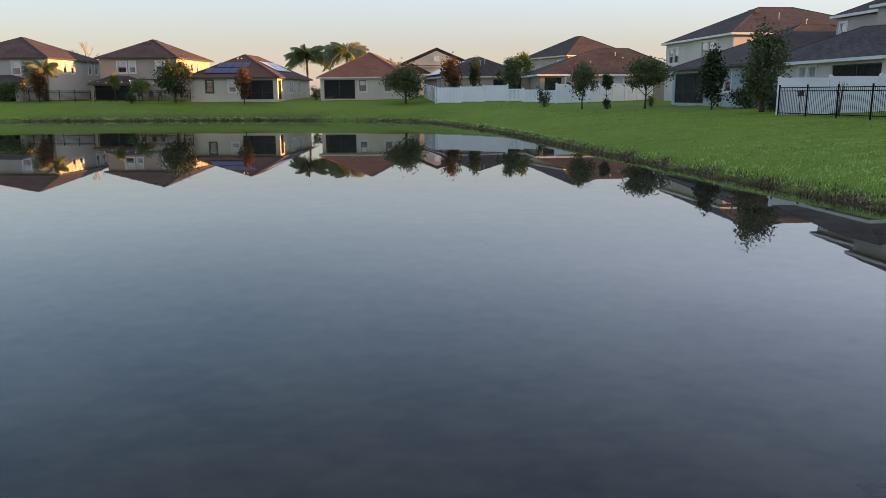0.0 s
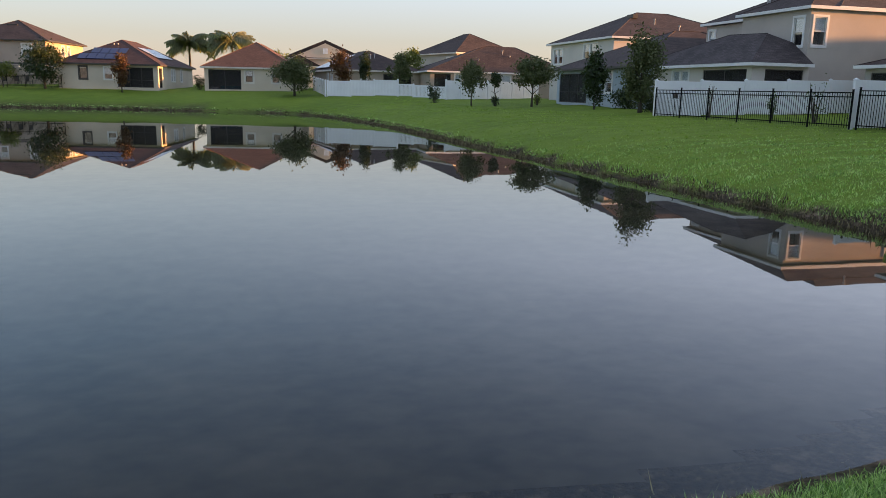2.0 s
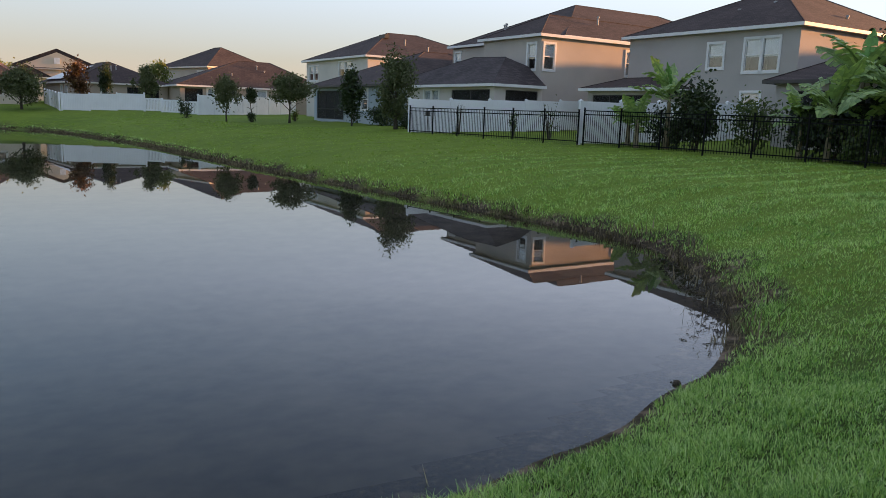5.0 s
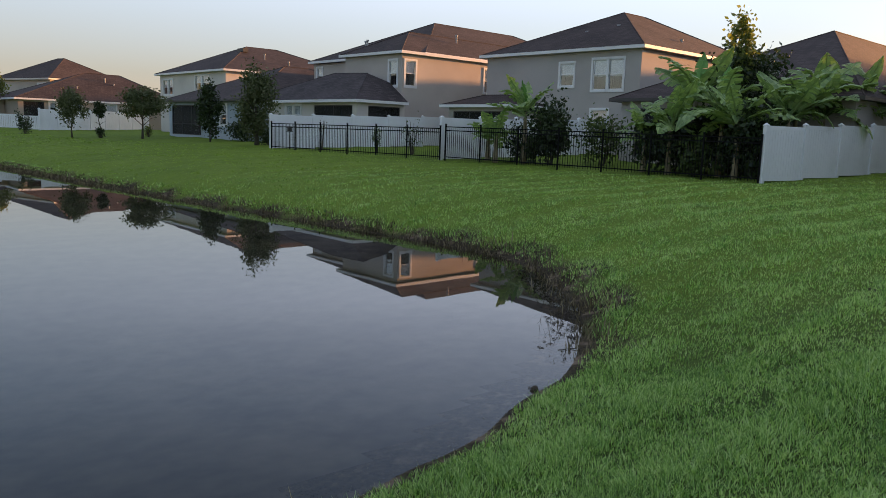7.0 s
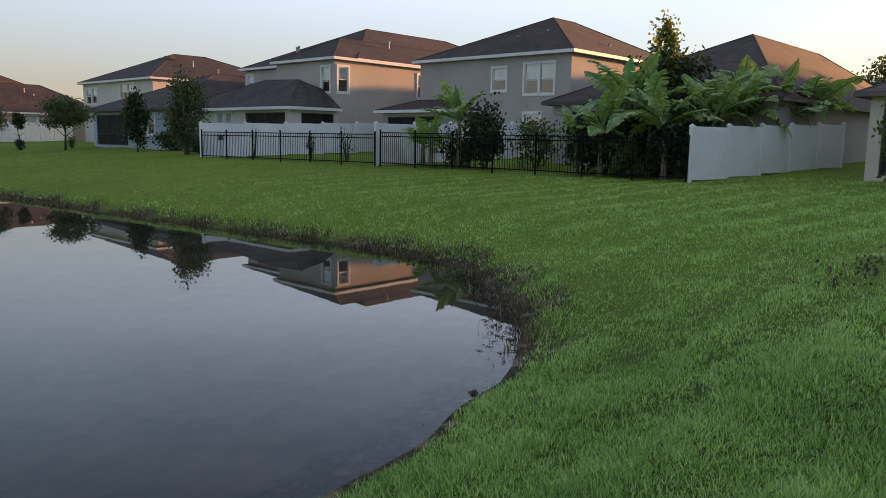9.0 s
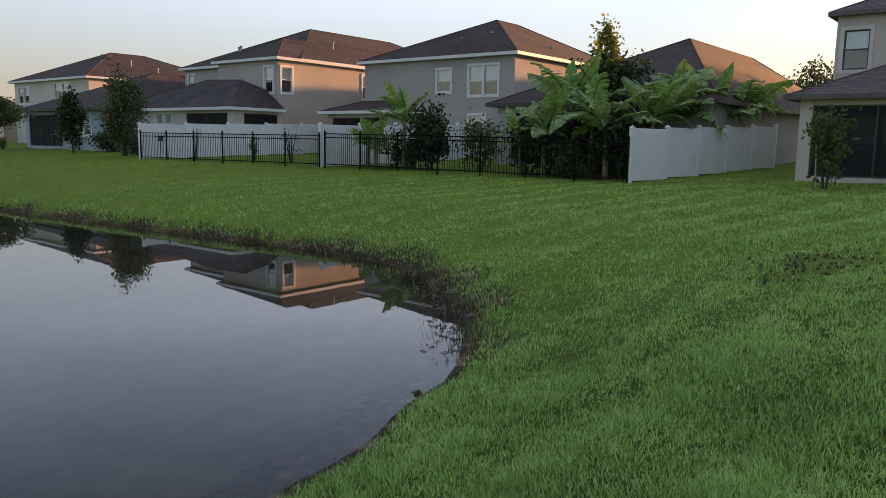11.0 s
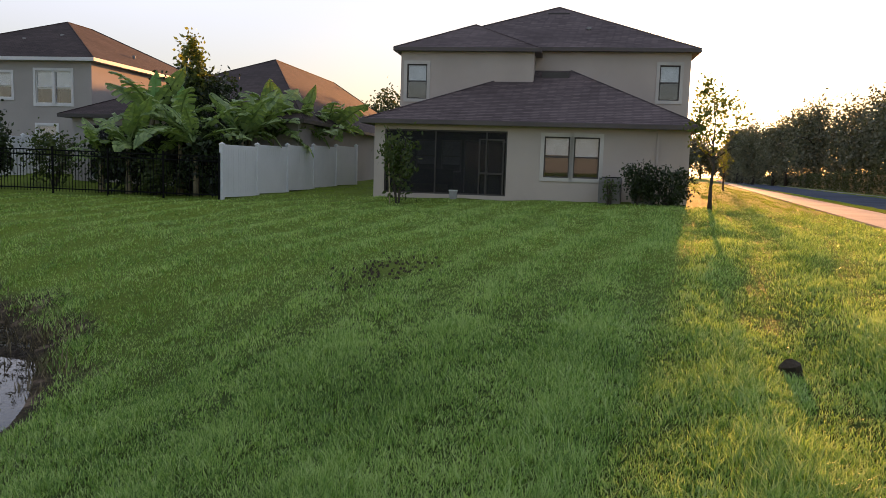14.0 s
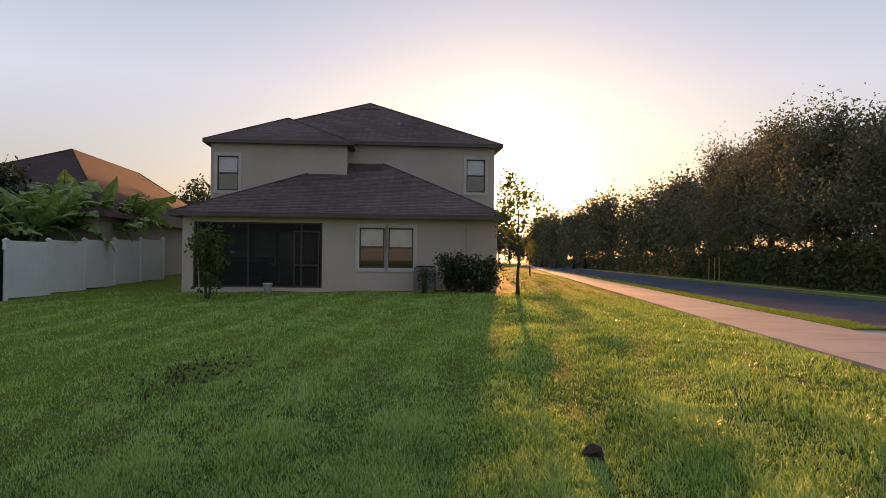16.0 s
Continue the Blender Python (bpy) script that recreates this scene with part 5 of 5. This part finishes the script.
for y in (1.2, 0.1):
    unit = thing("air_conditioner", pose(26.1, y, gz(26.1, y)), "grey outdoor air conditioning unit beside the house", "air conditioner", "air conditioners")
    part("casing", Shape().box(-0.36, 0.36, -0.36, 0.36, 0, 0.85), UNIT, unit)
    part("grille", Shape().tube([(0, 0, 0.85), (0, 0, 0.88)], [0.3, 0.3], 16), IRON, unit)
    for k in range(9):
        part("louvre_slat", Shape().box(-0.375, -0.36, -0.33, 0.33, 0.08 + k * 0.082, 0.12 + k * 0.082), UNIT, unit)
pot = thing("plant_pot", pose(25.4, 6.5, gz(25.4, 6.5)), "pale plastic bucket by the screened porch", "pot")
part("bucket", Shape().tube([(0, 0, 0), (0, 0, 0.3)], [0.12, 0.15], 14), METAL, pot)
part("rim", Shape().tube([(0, 0, 0.28), (0, 0, 0.32)], [0.165, 0.165], 14), TRIM, pot)
stump = thing("tree_stump", pose(5.85, -1.62, gz(5.85, -1.62)), "small dark weathered stump in the grass", "stump")
part("bole", Shape().tube([(0, 0, -0.1), (0.015, 0, 0.03), (-0.01, 0.01, 0.075), (0.01, 0.02, 0.11)], [0.12, 0.085, 0.078, 0.03], 9), SOIL, stump)

# street trees, hedge and the stand beyond the street
rng = np.random.default_rng(5)
x, k = 30.0, 0
while x < 330:
    # beyond 110 m the row is swung in over the street to shade it
    w = 20.0 + rng.uniform(-1, 1.5) + 0.02 * x - 15.0 * min(1.0, max(0.0, (x - 110) / 90))
    hgt = rng.uniform(11.2, 13.0) - 4.5 * max(0.0, 1 - (x - 30) / 34) + 2.2 * min(1.0, max(0.0, (x - 120) / 60))
    near = x < 90
    tree(x, -w - 0.04 * x, hgt, rng.uniform(9, 11), 1.3 if x < 110 else -1.0, "broad old live oak behind the roadside hedge", LEAF_LIVE, 34000 if near else 7000, 0.22 if near else 0.5, 0.26, 100 + k, "oak_tree", "oaks along the street", count=90 if near else 50, limbs=10, hollow=0.25, spread=0.17)
    x += rng.uniform(7.0, 9.0) * (1 if near else 1.35)
    k += 1
for i in range(9):
    tree(275 + 12 * (i % 3), 6 - 4.4 * i, rng.uniform(12, 16), 13, 1.0, "distant oak closing the end of the street", LEAF_LIVE, 2600, 0.9, 0.3, 180 + i, "oak_tree", "oaks along the street", count=40, limbs=6, hollow=0.2, spread=0.2)
hp = []
for a, b, n in ((22, 70, 12000), (70, 140, 6000), (140, 330, 5000)):
    hx = rng.uniform(a, b, n)
    hw, hz = rng.uniform(0, 1.2, n), rng.uniform(0, 1, n) ** 0.8
    front = rng.random(n) < 0.75
    hw = np.where(front, rng.uniform(0, 0.25, n), hw)
    hp.append(np.stack([hx, -(16.4 + hw + 0.12 * np.sin(hx * 0.9)) - 0.04 * hx, 1.35 + hz * (2.25 + 0.15 * np.sin(hx * 0.55) + 0.1 * np.sin(hx * 1.7))], 1))
hv, hq = leaf_quads(np.concatenate(hp), 0.26, rng)
hedge = thing("hedge", pose(0, 0, 0), "long clipped dark hedge along the far side of the street", "hedge")
part("leaves", fast_mesh("leaves", hv, hq, LEAF_OAK), None, hedge)
# dark solid block inside the leaves, the hedge's inner shade put into its colour
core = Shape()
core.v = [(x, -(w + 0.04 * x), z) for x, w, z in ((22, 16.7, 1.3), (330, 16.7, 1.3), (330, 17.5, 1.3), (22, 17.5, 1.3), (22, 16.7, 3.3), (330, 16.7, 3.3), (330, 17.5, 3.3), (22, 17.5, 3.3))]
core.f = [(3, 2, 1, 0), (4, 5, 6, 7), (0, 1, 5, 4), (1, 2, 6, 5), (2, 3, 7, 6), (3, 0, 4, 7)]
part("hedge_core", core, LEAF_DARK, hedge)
for i, (x, w) in enumerate(((57.0, 15.3), (55.4, 15.3), (54.2, 15.3))):
    single("stake", Shape().tube([(0, 0, -0.1), (0, 0, 1.7)], [0.035, 0.035], 6), WOOD, pose(x, -w - 0.04 * x, 1.37), "wooden tree stake beside the street", "stake", "stakes along the street")
for x, y, h in ((46, -3.7, 2.3), (53, -4.1, 2.4)):
    tree(x, y, h, 0.8, 1.1, "thin young street tree catching the sun", LEAF_YOUNG, 160, 0.12, 0.03, 130 + int(x), group="street trees", count=9)


# houses across the next street: one roof shows, the rest added to block sun
def house_beyond(at, ang):
    h = House(at, ang, 1.7, "two-storey house with grey roof across the next street")
    h.block(-6, 6, 0, 11, -0.4, 5.6, STUCCO_GREY, [h.window("front", -3, -2, 0, 3.7, 5.0, TRIM, 0.5), h.window("front", 2, 3, 0, 3.7, 5.0, TRIM, 0.5)])
    h.roof(-6, 6, 0, 11, 5.85, ROOF_GREY, 0.42, 0.4, TRIM, along="u")


for i in range(6):
    house_beyond((78 + 1.5 * (i % 2), 11 + 14.0 * i), -88)
    # oaks added in the gaps between these houses to block the low sun
    tree(74, 14.5 + 14.0 * i, 8.0 if i == 0 else 7.2, 6.6, 1.2, "oak added between the far houses to block the low sun", LEAF_OAK, 2600, 0.35, 0.15, 300 + i, group="trees across the next street", count=36)


# hidden tree added to keep the low sun off the banana leaves
tree(66, 23.5, 7.5, 6.5, 1.0, "unseen oak added behind the single-storey house to block sun", LEAF_OAK, 2600, 0.35, 0.15, 320, group="trees across the next street", count=36)


# patio with curtains and a string of lamps
def patio():
    root = thing("patio_canopy", pose(-38.6, 92.0, gz(-38.6, 92.0), 0, 0, 6.6), "open patio canopy with tied pale curtains and string lights", "canopy")
    for x in (0, 5.2):
        for y in (0, 2.6):
            part("post", Shape().box(x - 0.05, x + 0.05, y - 0.05, y + 0.05, -0.1, 2.3), TRIM_DARK, root)
    part("beam", Shape().box(-0.1, 5.3, -0.06, 0.06, 2.3, 2.42).box(-0.1, 5.3, 2.54, 2.66, 2.3, 2.42), TRIM_DARK, root)
    for x in (0.15, 5.05):
        c = Shape()
        c.tube([(x, 0.0, 2.3), (x, 0.02, 1.5), (x, 0.0, 1.05), (x, 0.0, 0.1)], [0.26, 0.19, 0.09, 0.22], 9)
        part("curtain", c, CLOTH, root, "pale tied curtain", smooth=True)
    wire = Shape()
    pts = [(-4.5 + 0.45 * k, -0.4, 2.35 - 0.28 * math.sin(math.pi * ((k * 0.45) % 4.5) / 4.5)) for k in range(26)]
    wire.tube(pts, [0.012] * len(pts), 4)
    part("cable", wire, IRON, root)
    for q in pts[::2]:
        part("bulb", Shape().tube([(q[0], q[1], q[2] - 0.02), (q[0], q[1], q[2] - 0.07), (q[0], q[1], q[2] - 0.14)], [0.015, 0.034, 0.02], 7), BULB, root, "small warm lamp")
    for x in (1.2, 2.6, 3.8):
        chair = thing("garden_chair", pose(-38.6 + x, 91.6, gz(-38.6 + x, 91.6), 0, 0, 20 * x), "dark garden chair on the patio", "chair", "garden chairs")
        part("seat", Shape().box(-0.25, 0.25, -0.25, 0.25, 0.4, 0.46), TRIM_DARK, chair)
        part("backrest", Shape().box(-0.25, 0.25, 0.2, 0.26, 0.46, 1.0), TRIM_DARK, chair)
        for a in (-0.22, 0.22):
            for b in (-0.22, 0.22):
                part("leg", Shape().box(a - 0.02, a + 0.02, b - 0.02, b + 0.02, -0.02, 0.4), TRIM_DARK, chair)


patio()


# ---- grass ----
def blades(name, n, r0, r1, power, height, width, material, label, seed, segments, keep, a0=-46, a1=82, tufts=0, top=None, fade_in=0.0, fade_out=1e9):
    """Grass round the viewer's place, thinning out with distance."""
    rng = np.random.default_rng(seed)
    u = rng.random(n)
    r = (r0 ** power + u * (r1 ** power - r0 ** power)) ** (1 / power)
    a = np.radians(rng.uniform(a0, a1, n))
    if tufts:
        # blades stand in tufts and lean outwards from the middle of each
        each = np.repeat(np.arange(n // tufts + 1), tufts)[:n]
        r, a = r[each], a[each]
        ox, oy = rng.normal(0, 1, (2, n)) * (0.018 + 0.0022 * r)
    else:
        ox, oy = np.zeros((2, n))
    x, y = -0.1 + r * np.cos(a) + ox, -0.4 + r * np.sin(a) + oy
    s = shore_distance(x, y)
    ok = keep(x, y, s, rng.random(n)) & (rng.random(n) < np.clip((r - r0) / max(fade_in - r0, 1e-6), 0, 1) + (fade_in <= r0)) & (rng.random(n) > np.clip((r - fade_out) / max(r1 - fade_out, 1e-6), 0, 1))
    x, y, r, s, ox, oy = x[ok], y[ok], r[ok], s[ok], ox[ok], oy[ok]
    z = (ground_z(x, y, s) if top is None else np.full(len(x), top)) - 0.01
    n = len(x)
    wave = np.sin(5.0 * (y + 0.05 * x) + 1.2 * np.sin(0.5 * x) + 0.8 * np.sin(0.33 * y))
    rows = 0.5 + 0.5 * wave
    tuft = 0.5 + 0.5 * np.sin(2.3 * x + 1.1 * np.sin(1.9 * y)) * np.sin(2.7 * y + 1.3 * np.sin(1.3 * x))
    h = height * rng.uniform(0.5, 1.25, n) * (0.62 + 0.5 * rows ** 1.5 + 0.4 * tuft ** 2)
    th = np.where(wave > 0, -1.2, 1.9) + rng.normal(0, 1.5, n)
    if tufts:
        th = np.arctan2(oy, ox) + rng.normal(0, 0.7, n)
    w = width(r) * rng.uniform(0.7, 1.3, n)
    lean = h * rng.uniform(0.15, 1.15, n)
    lx, ly = np.cos(th) * lean, np.sin(th) * lean
    bx, by = -np.sin(th + rng.normal(0, 0.6, n)) * w, np.cos(th + rng.normal(0, 0.6, n)) * w
    P = lambda fx, fh, side, k: np.stack([x + lx * fx + bx * side * k, y + ly * fx + by * side * k, z + h * fh], 1)
    if segments == 1:
        v = np.stack([P(0, 0, -1, 0.5), P(0, 0, 1, 0.5), P(1, 1, 0, 0)], 1).reshape(-1, 3)
        q = np.arange(3 * n).reshape(-1, 3)
    else:
        v = np.stack([P(0, 0, -1, 0.5), P(0, 0, 1, 0.5), P(0.3, 0.6, 1, 0.4), P(0.3, 0.6, -1, 0.4), P(1, 1, 0, 0)], 1).reshape(-1, 3)
        k = (np.arange(n) * 5)[:, None]
        q = np.concatenate([k + np.array([0, 1, 2]), k + np.array([0, 2, 3]), k + np.array([3, 2, 4])])
    tagged(new(name, fast_mesh(name, v, q, material)), label, "grass", kind="stuff")


def on_lawn(x, y, s, u):
    bare = np.exp(-(((x - 10.6) / 1.3) ** 2 + ((y - 3.4) / 0.5) ** 2)) * 1.1
    house = (x > 25.6) & (y < 9.8) & (y > -2)
    yard = (x > 19 + (27.1 - y) * 0.27) & (y > 13.9)
    w = road_w(x, y)
    thin = 0.5 + 0.5 * np.sin(2.3 * x + 1.1 * np.sin(1.9 * y)) * np.sin(2.7 * y + 1.3 * np.sin(1.3 * x))
    bare = np.maximum(bare, 0.22 * np.clip(0.6 - thin, 0, 1) * np.clip(1.6 - 0.06 * np.hypot(x, y), 0, 1))
    return (s > np.where(y < 5.6, 0.1 + 0.18 * u, 0.12 + 0.35 * u)) & (w < 4.93) & (u > bare) & ~house & ~yard


blades("grass_near", 400000, 1.2, 7.5, 0.95, 0.066, lambda r: 0.0032 + 0.0008 * r, GRASS, "lush green grass blades of the lawn", 201, 2, on_lawn, tufts=9)
blades("grass_middle", 640000, 7.5, 30, 0.8, 0.06, lambda r: 0.005 + 0.0009 * r, GRASS, "lush green grass blades of the lawn", 202, 1, on_lawn, tufts=7, fade_out=15)
blades("grass_far", 330000, 14, 75, 0.6, 0.042, lambda r: 0.01 + 0.0013 * r, GRASS_FAR, "mown grass of the far lawn", 203, 1, on_lawn, -40, 125, tufts=4, fade_in=28)


blades("grass_behind", 260000, 0.15, 9, 0.95, 0.066, lambda r: 0.0045 + 0.001 * r, GRASS, "lush green grass blades behind the viewer", 204, 1, on_lawn, 82, 314, tufts=9)
blades("grass_underfoot", 30000, 0.05, 1.2, 1.6, 0.06, lambda r: 0.004, GRASS, "trodden green grass underfoot", 205, 1, on_lawn, -46, 82)


blades("verge_grass", 420000, 14, 70, 0.8, 0.045, lambda r: 0.006 + 0.0008 * r, GRASS_FAR, "rough grass of the narrow verge", 206, 1, lambda x, y, s, u: (road_w(x, y) > 6.98) & (road_w(x, y) < 7.62) & (x > 14.2), -31, -7, top=1.43)


def bank_growth(name, n, material, label, seed, s0, s1, hmax, where):
    """Ragged growth along the water's edge."""
    rng = np.random.default_rng(seed)
    i = rng.integers(0, len(CURVE), n * 4)
    base = CURVE[i] + rng.normal(0, 0.35, (n * 4, 2))
    x, y = base[:, 0], base[:, 1]
    patch = 0.5 + 0.5 * np.sin(3.1 * x + 2.0 * y) * np.sin(1.3 * y - 1.7 * x)
    ok = where(x, y, rng.random(n * 4)) & (rng.random(n * 4) < 0.25 + 0.75 * patch)
    x, y, patch = x[ok][:n], y[ok][:n], patch[ok][:n]
    s = shore_distance(x, y)
    m = (s > s0) & (s < s1)
    x, y, s, patch = x[m], y[m], s[m], patch[m]
    z, n = np.maximum(ground_z(x, y, s), -0.3), len(x)
    h = hmax * rng.uniform(0.25, 1.0, n) * (0.4 + 0.6 * patch)
    th, r = rng.uniform(0, 6.28, n), np.hypot(x, y)
    w = 0.004 + 0.0009 * r
    lean = h * rng.uniform(0.1, 1.1, n)
    v = np.stack([np.stack([x - np.sin(th) * w, y + np.cos(th) * w, z - 0.02], 1), np.stack([x + np.sin(th) * w, y - np.cos(th) * w, z - 0.02], 1), np.stack([x + np.cos(th) * lean, y + np.sin(th) * lean, z + h], 1)], 1).reshape(-1, 3)
    tagged(new(name, fast_mesh(name, v, np.arange(3 * n).reshape(-1, 3), material)), label, "grass", kind="stuff")


bank_growth("dead_grass", 26000, DEAD, "dry brown grass and roots along the pond edge", 211, -0.12, 0.6, 0.15, lambda x, y, u: (y > 5.5) & (x > -45) & (y < 80))
bank_growth("bank_grass", 26000, GRASS, "long green grass hanging over the pond edge", 212, 0.25, 1.0, 0.14, lambda x, y, u: (y > 2.0) & (x > -45) & (y < 80))
bank_growth("reeds", 3600, DEAD, "dead reeds standing in the shallows at the pond tip", 213, -0.7, 0.8, 0.4, lambda x, y, u: (x > 6.4) & (y < 13.5) & (y > 5.5))
bank_growth("straw_stalks", 260, STRAW, "thin dry stalks at the near water edge", 214, -0.3, 0.3, 0.22, lambda x, y, u: (y < 4.6) & (x > -3.5) & (x < 4))

# weeds, clods and litter of the lawn
rng = np.random.default_rng(9)
cl = Shape()
for _ in range(160):
    x, y = 10.6 + rng.normal() * 0.8, 3.4 + rng.normal() * 0.34
    r = rng.uniform(0.012, 0.036)
    cl.tube([(x, y, gz(x, y) - 0.02), (x + 0.01, y, gz(x, y) + r)], [r, r * 0.55], 5)
tagged(new("soil_clods", cl.mesh("soil_clods", SOIL)), "bare dug-up soil patch with clods in the lawn", "soil", kind="stuff")
rock = Shape()
rock.tube([(0, 0, -0.05), (0.01, 0, 0.02), (0.015, 0, 0.04)], [0.045, 0.04, 0.015], 7)
single("stone", rock, SOIL, pose(4.75, 4.95, 0.0), "small dark stone at the water line", "stone")
stem = Shape()
for _ in range(4200):
    x, y = 7.6 + rng.normal() * 1.1, 7.9 + rng.normal() * 1.5
    d = shore_distance([x], [y])[0]
    if -0.75 < d < -0.02 and rng.random() < 0.9 + 1.6 * d:
        dx, dy = rng.normal(0, 0.05, 2)
        if rng.random() < 0.15:
            stem.tube([(x, y, -0.05), (x + dx, y + dy, rng.uniform(0.03, 0.16))], [0.003, 0.002], 4)
        else:
            stem.tube([(x, y, 0.004), (x + dx * 0.5, y + dy * 0.5, 0.012), (x + dx, y + dy, 0.004)], [0.005, 0.006, 0.003], 4)
tagged(new("twigs", stem.mesh("twigs", BARK)), "dark twigs and debris in the shallow water", "twigs", kind="stuff")
